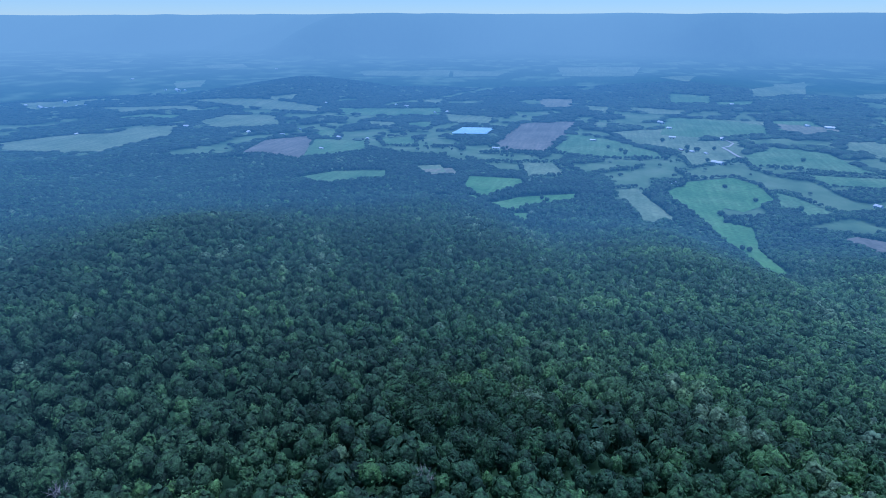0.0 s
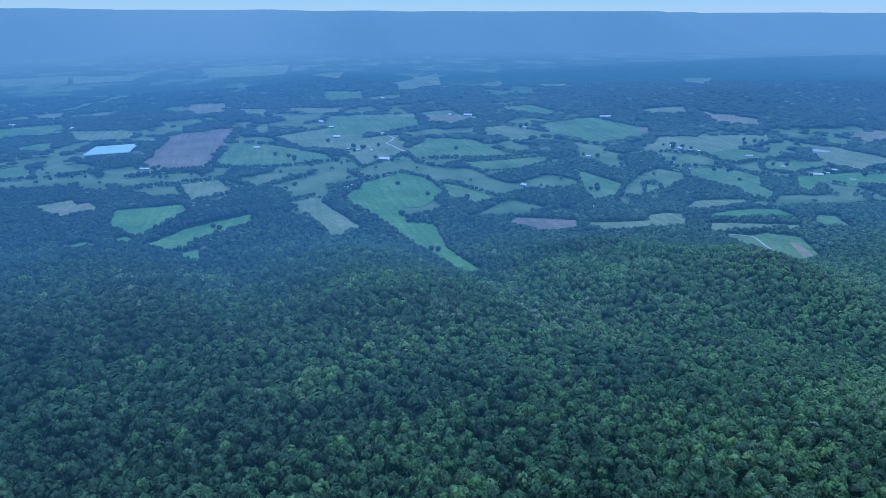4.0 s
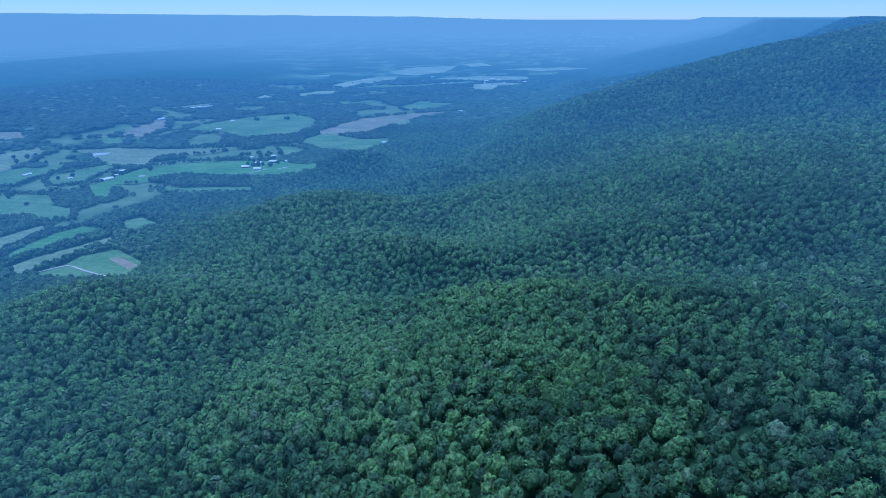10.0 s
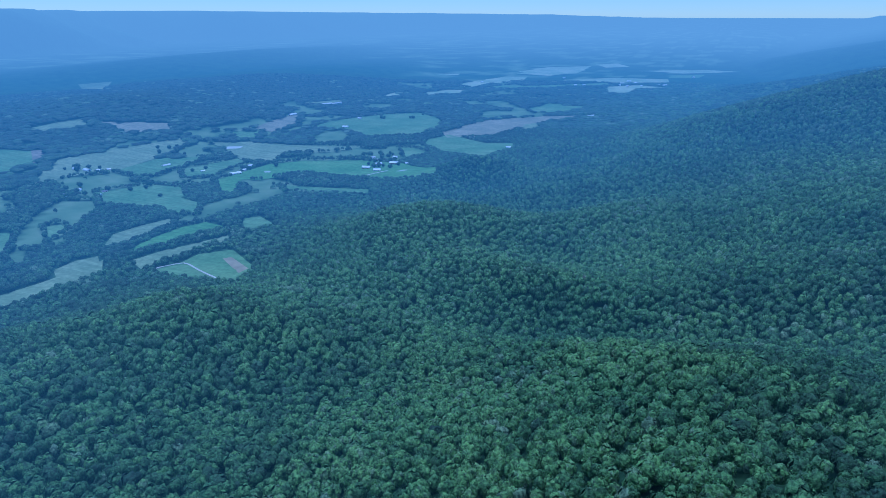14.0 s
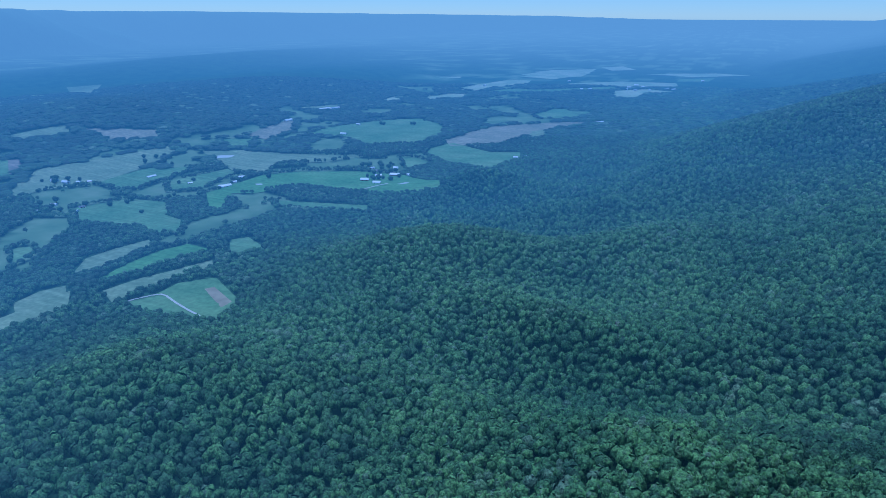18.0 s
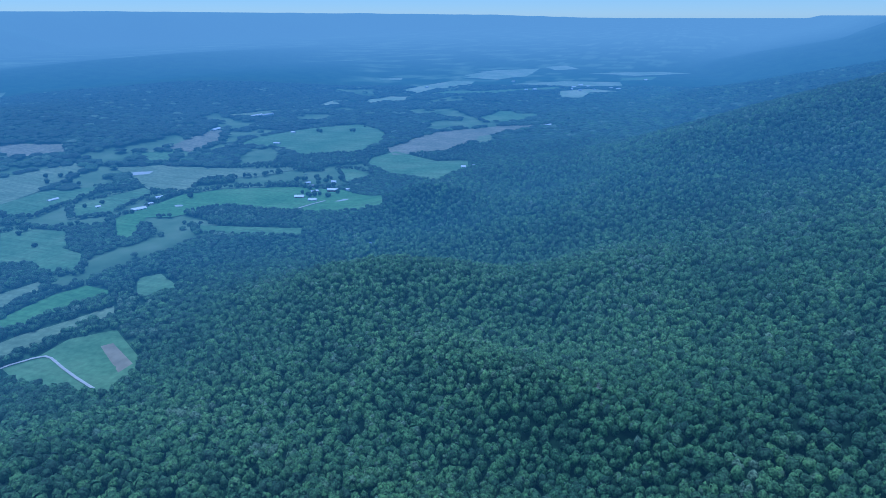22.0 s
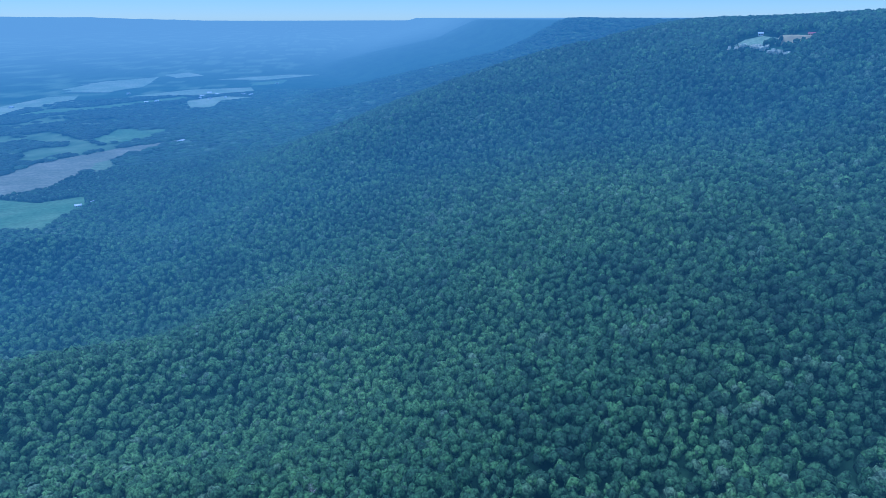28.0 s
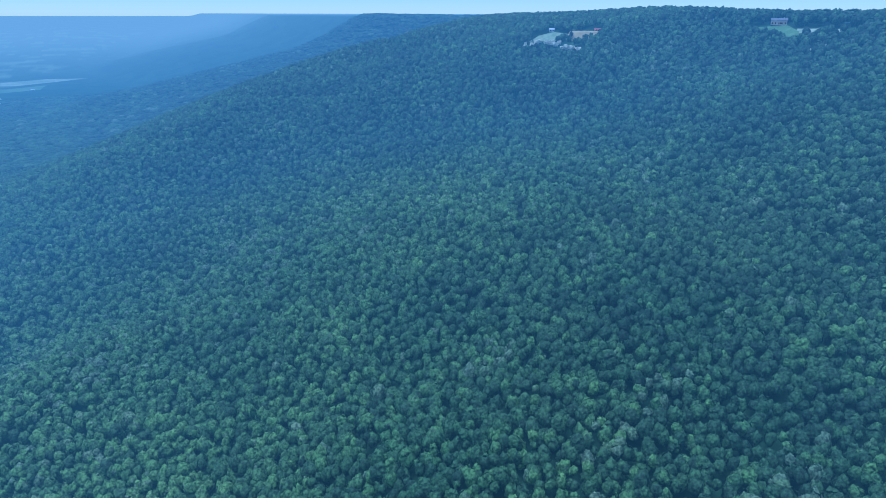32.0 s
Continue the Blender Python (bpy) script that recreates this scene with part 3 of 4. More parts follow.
for k, (crop, corners) in enumerate(zip(CROPS, FIELDS)):
    field_sheet(crop, corners, 0.9 + 0.004 * k)

# ---- buildings, ponds, lanes and rocks ----
def plain(name, colour, rough, metal=0.0, vary=0.12, scale=0.6, far=True):
    m, t, b, n = material(name)
    lo, hi = tuple(c * (1 - vary) for c in colour), tuple(min(1, c * (1 + vary)) for c in colour)
    t.links.new(noise_ramp(t, scale, ((0.3, lo), (0.7, hi)), 5), b.inputs["Base Color"])
    b.inputs["Roughness"].default_value, b.inputs["Metallic"].default_value = rough, metal
    # haze glow painted onto walls, roofs, stone and earth
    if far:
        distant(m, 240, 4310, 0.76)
    return m


WHITE_TIN = plain("white_painted_metal", (0.6, 0.62, 0.62), 0.45)
GREY_TIN = plain("weathered_zinc", (0.42, 0.44, 0.46), 0.4, 0.3)
RED_TIN = plain("red_painted_metal", (0.36, 0.075, 0.07), 0.5)
BLUE_TIN = plain("blue_painted_metal", (0.1, 0.15, 0.26), 0.5)
SHINGLE = plain("grey_shingles", (0.16, 0.16, 0.17), 0.9, scale=2.0)
SIDING = plain("white_siding", (0.7, 0.7, 0.67), 0.6)
TIMBER = plain("brown_timber", (0.2, 0.13, 0.09), 0.8, scale=1.5)
CREAM = plain("cream_render", (0.62, 0.47, 0.33), 0.8)
GLASS = plain("dark_window_glass", (0.03, 0.035, 0.04), 0.08, far=False)
PLASTIC = plain("blue_plastic_film", (0.38, 0.6, 0.68), 0.3)
GRAVEL = plain("pale_gravel", (0.4, 0.39, 0.34), 0.95, scale=0.3)
CLAY = plain("bare_orange_clay", (0.5, 0.4, 0.19), 0.95, vary=0.25, scale=0.06)
TAN_EARTH = plain("dry_tan_earth", (0.23, 0.2, 0.125), 0.95, vary=0.25, scale=0.06)
STONE = plain("pale_sandstone", (0.58, 0.55, 0.38), 0.9, vary=0.35, scale=0.25)
WATER, t_, b_, n_ = material("sky_pale_water")
# pale base paints in the reflected sky, on top of real gloss
b_.inputs["Base Color"].default_value = (0.56, 0.57, 0.5, 1)
b_.inputs["Roughness"].default_value = 0.12
b_.inputs["Specular IOR Level"].default_value = 0.9
# painted haze glow on the water too
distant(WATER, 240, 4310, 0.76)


def solid(name, verts, faces, mat, parent, label=""):
    return part(name, mesh_of(name, verts, faces, mat, False), parent, label)


def block(x0, x1, y0, y1, z0, z1):
    v = [(x, y, z) for z in (z0, z1) for x, y in ((x0, y0), (x1, y0), (x1, y1), (x0, y1))]
    return v, [(3, 2, 1, 0), (4, 5, 6, 7), (0, 1, 5, 4), (1, 2, 6, 5), (2, 3, 7, 6), (3, 0, 4, 7)]


def gable(l, w, h, rise):
    """Walls with two gables, l long in x, open below."""
    a, b = l / 2, w / 2
    v = [(-a, -b, -1), (a, -b, -1), (a, b, -1), (-a, b, -1), (-a, -b, h), (a, -b, h), (a, b, h), (-a, b, h), (-a, 0, h + rise), (a, 0, h + rise)]
    return v, [(0, 1, 5, 4), (1, 2, 6, 9, 5), (2, 3, 7, 6), (3, 0, 4, 8, 7)]


def slope_roof(l, w, h, rise, side, over=0.5, thick=0.2):
    """One pitch of a gabled roof, with its eaves and thickness."""
    a, b = l / 2 + over, w / 2 + over
    drop = rise * over / (w / 2)
    p = [(-a, 0, h + rise), (a, 0, h + rise), (a, side * b, h - drop), (-a, side * b, h - drop)]
    v = [(x, y, z + 0.02) for x, y, z in p] + [(x, y, z + thick) for x, y, z in p]
    return v, [(0, 1, 2, 3), (4, 7, 6, 5), (0, 4, 5, 1), (1, 5, 6, 2), (2, 6, 7, 3), (3, 7, 4, 0)]


def stand_at(ob, x, y, turn, lift=0.0):
    px, py, pz = (float(q) for q in squeezed(x, y, float(land(x, y)) + lift))
    k = math.hypot(px - EYE[0], py - EYE[1]) / math.hypot(x - EYE[0], y - EYE[1])
    ob.location, ob.rotation_euler, ob.scale = (px, py, pz), (0, 0, radians(turn)), (k, k, k)
    return ob


CLEARINGS = []


def building(name, label, x, y, turn, l, w, h, roof, wall, windows=2, chimney=False, lift=0.0):
    l, w, h = l * 0.78, w * 0.8, h * 0.85
    rise = w * 0.27
    ob = tagged(new(name), label, "house" if "house" in name else "barn", "farm buildings")
    v, f = gable(l, w, h, rise)
    walls = solid("wall", v, f, wall, ob)
    for side in (-1, 1):
        v, f = slope_roof(l, w, h, rise, side)
        solid("roof_pitch", v, f, roof, ob)
    if name == "barn":
        for end in (-1, 1):
            v, f = block(end * l / 2 - 0.06, end * l / 2 + 0.06, -w * 0.2, w * 0.2, 0, h * 0.85)
            solid("barn_door", v, f, TIMBER, ob)
    else:
        v, f = block(-0.5, 0.5, -w / 2 - 0.06, -w / 2 + 0.04, 0, 2.1)
        solid("door", v, f, TIMBER, ob)
    for k in range(windows):
        cx = (k + 0.5) / windows * l - l / 2
        if abs(cx) < 1.2:
            cx += 1.8
        for side in (-1, 1):
            v, f = block(cx - 0.75, cx + 0.75, side * w / 2 - 0.05, side * w / 2 + 0.05, 0.9, 2.3)
            solid("window", v, f, GLASS, ob)
    if chimney:
        v, f = block(l * 0.3 - 0.5, l * 0.3 + 0.5, -0.5, 0.5, h, h + rise + 1.0)
        solid("chimney", v, f, STONE, ob)
    CLEARINGS.append((x, y, max(l, w) * 0.9))
    return stand_at(ob, x, y, turn, lift)


# the farmstead in the green pasture
building("barn", "long farm barn with a white metal roof in the pasture", -753, 1274, 20, 22, 12, 4.5, WHITE_TIN, TIMBER)
building("barn", "farm shed with a white metal roof beside trees", -717, 1262, 15, 20, 11, 4, WHITE_TIN, SIDING)
building("barn", "open-sided cattle barn with a pale roof and brown walls", -711, 1330, 12, 26, 12, 5.5, WHITE_TIN, TIMBER)
building("barn", "low grey metal machine shed in the farmyard", -744, 1316, 40, 18, 9, 4, GREY_TIN, TIMBER)
building("house", "white farmhouse with a grey shingle roof under trees", -771, 1350, 30, 14, 9, 4, SHINGLE, SIDING, 3, True)
building("house", "small white house with a pale roof near the farmyard", -742, 1392, 10, 13, 8, 3.5, WHITE_TIN, SIDING)
building("house", "white house with a grey roof among farm trees", -792, 1371, 60, 14, 8, 3.5, GREY_TIN, SIDING)
building("barn", "small pale shed at the end of the farm lane", -686, 1346, 20, 9, 6, 3, GREY_TIN, SIDING)
# the row along the lane
building("barn", "long white-roofed poultry barn beside the lane", -997, 1122, 62, 32, 12, 3.5, WHITE_TIN, SIDING, 4)
building("house", "white mobile home beside the lane", -1007, 1158, 60, 18, 6, 3, WHITE_TIN, SIDING, 3)
building("house", "small white house beside the tree belt", -1022, 1201, 55, 16, 8, 3.2, WHITE_TIN, SIDING)
building("house", "white cottage half hidden by hedge trees", -1080, 1110, 60, 11, 7, 3, WHITE_TIN, SIDING)
# farms on the pale meadow
building("house", "large white farmhouse with a pale roof on the meadow", -1322, 982, 10, 18, 10, 5, WHITE_TIN, SIDING, 3, True)
building("barn", "white farm barn beside the farmhouse", -1293, 986, 0, 20, 11, 5, WHITE_TIN, SIDING)
building("barn", "small white shed in the farmyard", -1276, 1002, 20, 10, 7, 3.5, WHITE_TIN, SIDING)
building("barn", "grey shed by the farm trees", -1262, 1016, 45, 10, 7, 3.5, GREY_TIN, TIMBER)
building("house", "pale house among scattered garden trees", -1167, 871, 25, 14, 8, 3.5, GREY_TIN, SIDING)
building("house", "low white house on the rough pasture", -1100, 862, 10, 20, 8, 3.2, WHITE_TIN, SIDING, 3)
building("house", "white house with a grey roof by the hedge", -1109, 884, 70, 12, 8, 3.2, SHINGLE, SIDING)
building("house", "small pale house at the wood's edge", -1273, 868, 10, 12, 8, 3.2, GREY_TIN, SIDING)
building("house", "small white house near the far lane", -1242, 850, 40, 12, 7, 3.2, WHITE_TIN, SIDING)
building("barn", "long low white greenhouse on the meadow", -1193, 1112, 85, 26, 8, 2.6, WHITE_TIN, WHITE_TIN, 0)
building("barn", "long barn with a bright metal roof at a field corner", -1336, 1776, 88, 42, 14, 4.5, WHITE_TIN, SIDING, 4)
building("barn", "very long low poultry barn with a pale roof", -1385, 2045, 75, 60, 13, 3.5, WHITE_TIN, SIDING, 4)
building("barn", "very long low poultry barn with a grey roof", -1365, 2080, 75, 60, 13, 3.5, GREY_TIN, SIDING, 4)
building("house", "pale farmhouse by the big meadow", -1120, 1846, 0, 16, 9, 4, GREY_TIN, SIDING)
building("barn", "white barn standing in the open meadow", -1080, 1698, 10, 22, 10, 4, WHITE_TIN, SIDING)
building("house", "lone house with a blue-grey roof inside the forest edge", -504, 1070, 15, 15, 9, 3.5, BLUE_TIN, TIMBER)
building("barn", "long white shed at the tip of the stubble field", -438, 2206, 62, 40, 12, 4, WHITE_TIN, SIDING, 3)
building("house", "white house in a small meadow at the forest edge", -517, 1577, 20, 14, 9, 4, WHITE_TIN, SIDING)
building("barn", "white shed behind the meadow house", -500, 1600, 50, 11, 7, 3.5, GREY_TIN, SIDING)
for x, y in ((-499, 3452), (-455, 3389), (-515, 3330)):
    building("barn", "distant white farm building on the broad fields", x, y, 10, 26, 13, 5, WHITE_TIN, SIDING)
# west along the valley
building("barn", "long barn with a bright white roof below the tree belt", -1360, 225, 52, 34, 14, 5, WHITE_TIN, SIDING, 3)
building("house", "white house with sheds beside the big pasture", -1154, 119, 30, 14, 9, 3.8, WHITE_TIN, SIDING)
building("barn", "small white shed beside the pasture house", -1148, 104, 80, 10, 7, 3.2, WHITE_TIN, SIDING)
building("house", "long white farmhouse beside the brown field", -1378, -295, 80, 24, 9, 4, WHITE_TIN, SIDING, 3)
building("barn", "white field barn in the green meadow", -1577, -61, 70, 20, 9, 4, WHITE_TIN, SIDING)
building("house", "tall white house at the bend of the drive", -1660, 281, 20, 12, 10, 7, WHITE_TIN, SIDING, 2, True)
building("house", "white house with many outbuildings on the meadow", -1485, 184, 40, 15, 9, 4, WHITE_TIN, SIDING)
building("barn", "grey barn behind the meadow house", -1500, 160, 40, 16, 9, 4, GREY_TIN, TIMBER)
building("house", "steep grey-roofed house alone in the woods", -1075, 456, 35, 17, 11, 5, GREY_TIN, SIDING, 3, True)
building("house", "pale house among valley trees", -1424, -1116, 20, 16, 10, 4, WHITE_TIN, SIDING)
building("house", "small house at the edge of the hay meadow", -1326, -1530, 0, 14, 8, 3.5, WHITE_TIN, SIDING)
building("barn", "large white barn on the valley floor", -1757, -2115, 60, 50, 18, 6, WHITE_TIN, SIDING)
building("barn", "pale barn beyond the tree belts", -1934, -2183, 60, 40, 16, 6, WHITE_TIN, SIDING)
building("house", "small white house beside the green field", -1257, -718, 70, 14, 8, 3.5, WHITE_TIN, SIDING)
building("house", "pale house behind the brown field", -1552, -924, 40, 16, 9, 3.5, GREY_TIN, SIDING)
building("barn", "very long white barn far down the valley", -2408, -2016, 45, 90, 20, 6, WHITE_TIN, SIDING, 3)
building("house", "white farmhouse on the far meadow", -1645, 705, 20, 16, 9, 4, WHITE_TIN, SIDING)
building("barn", "row of pale sheds on the far meadow", -1726, 1018, 80, 44, 12, 4, WHITE_TIN, SIDING)
building("house", "small house among the tree belts", -1333, 672, 30, 13, 8, 3.5, GREY_TIN, SIDING)
building("house", "white house beside the lane in the trees", -1264, 705, 60, 14, 8, 3.5, WHITE_TIN, SIDING)
building("house", "pale house beside the long meadow", -1151, 830, 60, 13, 8, 3.5, WHITE_TIN, SIDING)
building("house", "small white house at the wood's corner", -891, 513, 30, 11, 7, 3.2, WHITE_TIN, SIDING)
building("house", "white house by the gravel drive", -1470, 215, 30, 14, 8, 3.5, WHITE_TIN, SIDING)
# far off in the valley
for k, (x, y) in enumerate(((-1800, -2247), (-1781, -2158), (-1748, -2084), (-1768, -2073), (-1903, -2160), (-1784, -2017), (-1829, -2022), (-1854, -2005), (-2409, -2085), (-2404, -1971), (-2851, -2675), (-1593, -1594), (-3713, -2265), (-2148, -821), (-2119, -766), (-1888, -1031), (-2065, -1076), (-1518, -1297), (-1467, -1049), (-1452, -931), (-1427, -661), (-1442, -751), (-2016, -585), (-1994, -621), (-1660, 282), (-1925, 559), (-1900, 612), (-1882, 680), (-2317, 409), (-1661, 151), (-1911, 138), (-1808, 155), (-707, 3155), (-674, 3186), (-514, 3250), (-471, 3212), (-412, 3255), (-343, 3331), (-311, 3314), (-208, 3811), (-847, 3496), (-1171, 3099))):
    far_kind = k % 4
    building("barn" if far_kind == 2 else "house", ("small white house far down the valley", "distant farmhouse with a pale metal roof", "far white shed at a field edge", "distant grey-roofed house among trees")[far_kind],
             x, y, (k * 37) % 90, (18, 22, 34, 18)[far_kind], (11, 12, 14, 11)[far_kind], 5, (WHITE_TIN, WHITE_TIN, WHITE_TIN, GREY_TIN)[far_kind], SIDING)
# on the mountain's rim
building("house", "new house with a red roof above the clay bank", 643, 1226, -45, 14, 7, 3.5, RED_TIN, CREAM, 4, lift=4.0 + float(land(637, 1240)) - float(land(643, 1226)))
building("barn", "small white shed at the back of the cleared rim", 628, 1318, -40, 10, 7, 4, WHITE_TIN, SIDING, lift=0.3)
building("house", "large pale stone house on the rim lawn", 719, 976, -60, 24, 12, 6, SHINGLE, CREAM, 5, True, lift=0.4)
building("house", "long house with a blue metal roof among rim trees", 723, 1067, -55, 24, 10, 4, BLUE_TIN, SIDING, 4, lift=0.4)

for k in range(10):
    tunnel = tagged(new("poly_tunnel"), "long blue plastic growing tunnel on the valley floor", "greenhouse", "blue growing tunnels")
    v, f = [], []
    for e in (-50, 50):
        v += [(4.6 * math.cos(a * math.pi / 8), e, 3.2 * math.sin(a * math.pi / 8)) for a in range(9)]
    f = [(a, a + 1, a + 10, a + 9) for a in range(8)]
    solid("film", v, f, PLASTIC, tunnel)
    for e in (0, 9):
        solid("end_wall", v[e:e + 9], [tuple(range(9))], WHITE_TIN, tunnel)
    stand_at(tunnel, -1600 - 11.5 * k, -412 + 0.6 * k, 8, 1.2)


# no field: keeps trees off the tunnels and their camera side
FIELDS.append([(-1545, -475), (-1728, -475), (-1728, -345), (-1545, -345)])


def flat_patch(name, label, mat, corners, lift, kind="structure"):
    FIELDS.append(corners)
    CROP[name] = mat
    CROP_LABEL[name] = label
    ob = field_sheet(name, corners, lift)
    ob.name = ob.data.name = name
    ob["category"] = name.replace("_", " ")
    return ob


def oval(x, y, a, b, turn, seed):
    r = np.random.RandomState(seed)
    out = []
    for k in range(14):
        q = k / 14 * 6.283
        s = r.uniform(0.68, 1.2)
        u, v = a * s * math.cos(q), b * s * math.sin(q)
        c, d = math.cos(radians(turn)), math.sin(radians(turn))
        out.append((x + u * c - v * d, y + u * d + v * c))
    return out


flat_patch("pond", "still glossy farm pond with a pale sky reflection painted in", WATER, oval(-667, 1273, 19, 11, 10, 1), 1.4)
flat_patch("pond", "small round pond in the green pasture", WATER, oval(-944, 1165, 10, 7, 0, 2), 1.4)
flat_patch("pond", "broad pond at the meadow's end, painted bright as reflected sky", WATER, oval(-1192, 1330, 28, 14, 55, 3), 1.4)
flat_patch("bare_clay", "strip of bare tan earth in the meadow", TAN_EARTH, [(-644, 703), (-635, 711), (-579, 681), (-580, 664)], 1.5)


def lane(label, points, width, mat=GRAVEL, lift=2.4):
    left, right = [], []
    for k, (x, y) in enumerate(points):
        ax, ay = points[max(0, k - 1)]
        bx, by = points[min(len(points) - 1, k + 1)]
        n = math.hypot(bx - ax, by - ay)
        nx, ny = -(by - ay) / n * width / 2, (bx - ax) / n * width / 2
        left.append((x + nx, y + ny))
        right.append((x - nx, y - ny))
    v = []
    for x, y in left + right:
        v.append([float(q) for q in squeezed(x, y, float(land(x, y)) + lift)])
    n = len(points)
    me = mesh_of("lane", v, [(i, n + i, n + i + 1, i + 1) for i in range(n - 1)], mat)
    return tagged(new("lane", me), label, "lane", kind="structure")


lane("pale gravel lane curving over the small meadow", [(-706, 630), (-702, 646), (-692, 664), (-684, 671), (-674, 670), (-644, 658), (-612, 646), (-578, 634)], 2.8)
lane("pale drive winding to the farm on the meadow", [(-1549, 265), (-1510, 275), (-1475, 280), (-1440, 288), (-1420, 288), (-1400, 270), (-1393, 250)], 7)
lane("pale drive to the house at the bend", [(-1655, 285), (-1610, 300), (-1570, 285), (-1549, 265)], 6)
lane("white track past the farm pond", [(-690, 1262), (-700, 1245), (-712, 1215), (-718, 1190)], 4)

# the cleared bank and rocks at the rim
flat_patch("rough_grass", "strip of dry pale grass on the cleared rim", CROP["straw"], [(577, 1314), (604, 1322), (626, 1310), (628, 1272), (613, 1256), (598, 1284)], 1.3)
flat_patch("dry_meadow", "strip of dry pale grass on the rim beside the lawn", CROP["straw"], [(699, 938), (694, 898), (686, 856), (672, 850), (676, 896), (684, 932)], 1.3)
PAD = [(614, 1250), (618, 1234), (626, 1218), (640, 1208), (656, 1220), (658, 1244), (644, 1266), (624, 1268)]
pad_z = float(land(637, 1240)) + 4.0
v, f = [], []
for x, y in PAD:
    ox, oy = x - 637, y - 1240
    n = math.hypot(ox, oy)
    fx, fy = x + ox / n * 6, y + oy / n * 6
    v += [(x, y, pad_z), (fx, fy, min(pad_z - 1, float(land(fx, fy)) - 1.5))]
f = [tuple(range(0, 16, 2))] + [(2 * k, 2 * k + 1, (2 * k + 3) % 16, (2 * k + 2) % 16) for k in range(8)]
tagged(new("clay_bank", mesh_of("clay_bank", v, f, CLAY, False)), "bank of bare orange clay heaped up on the rim", "earth bank", kind="structure")
# trees taken out so the bank shows from the camera
CLEARINGS += [(634, 1236, 26), (620, 1214, 18), (606, 1232, 15)]


def boulder(x, y, size, seed, lift):
    r = np.random.RandomState(seed)
    v, f = finer(*ICO)
    s = np.array((r.uniform(0.8, 1.2), r.uniform(0.7, 1.1), r.uniform(0.7, 1.2))) * size
    v = np.round(v * 1.4) / 1.4 * (1 + r.uniform(-0.2, 0.2, (len(v), 1))) * s
    ob = tagged(new("rock", mesh_of("rock", v, f, STONE, False)), "pale weathered sandstone block of the rim cliff", "rock", "cliff rocks")
    ob.location, ob.rotation_euler = (x, y, float(land(x, y)) + lift), (0, 0, r.uniform(0, 6))
    # opens the trees on the camera's side of the rock
    if y > 1100:
        CLEARINGS.append((x - 8, y - 9, 14))
    return ob


rr = np.random.RandomState(41)
for k in range(24):  # three broken runs of blocks, placed to fit the camera's view of the rim
    (ax, ay), (bx, by) = (((562, 1306), (592, 1297)), ((593, 1286), (591, 1256)), ((589, 1244), (579, 1198)))[k // 8]
    q = (k % 8) / 7
    boulder(ax + (bx - ax) * q + rr.uniform(-4, 4), ay + (by - ay) * q + rr.uniform(-3, 3), rr.uniform(2.6, 5.2), 300 + k, rr.uniform(0, 6))
# placed to fit the camera's view, 8 m above the ground
for k, (x, y) in enumerate(((612, 962), (616, 955), (621, 950), (628, 944), (606, 990), (600, 998), (634, 880), (640, 868), (650, 828), (656, 820))):
    boulder(x, y, rr.uniform(2.5, 4.5), 400 + k, 8)


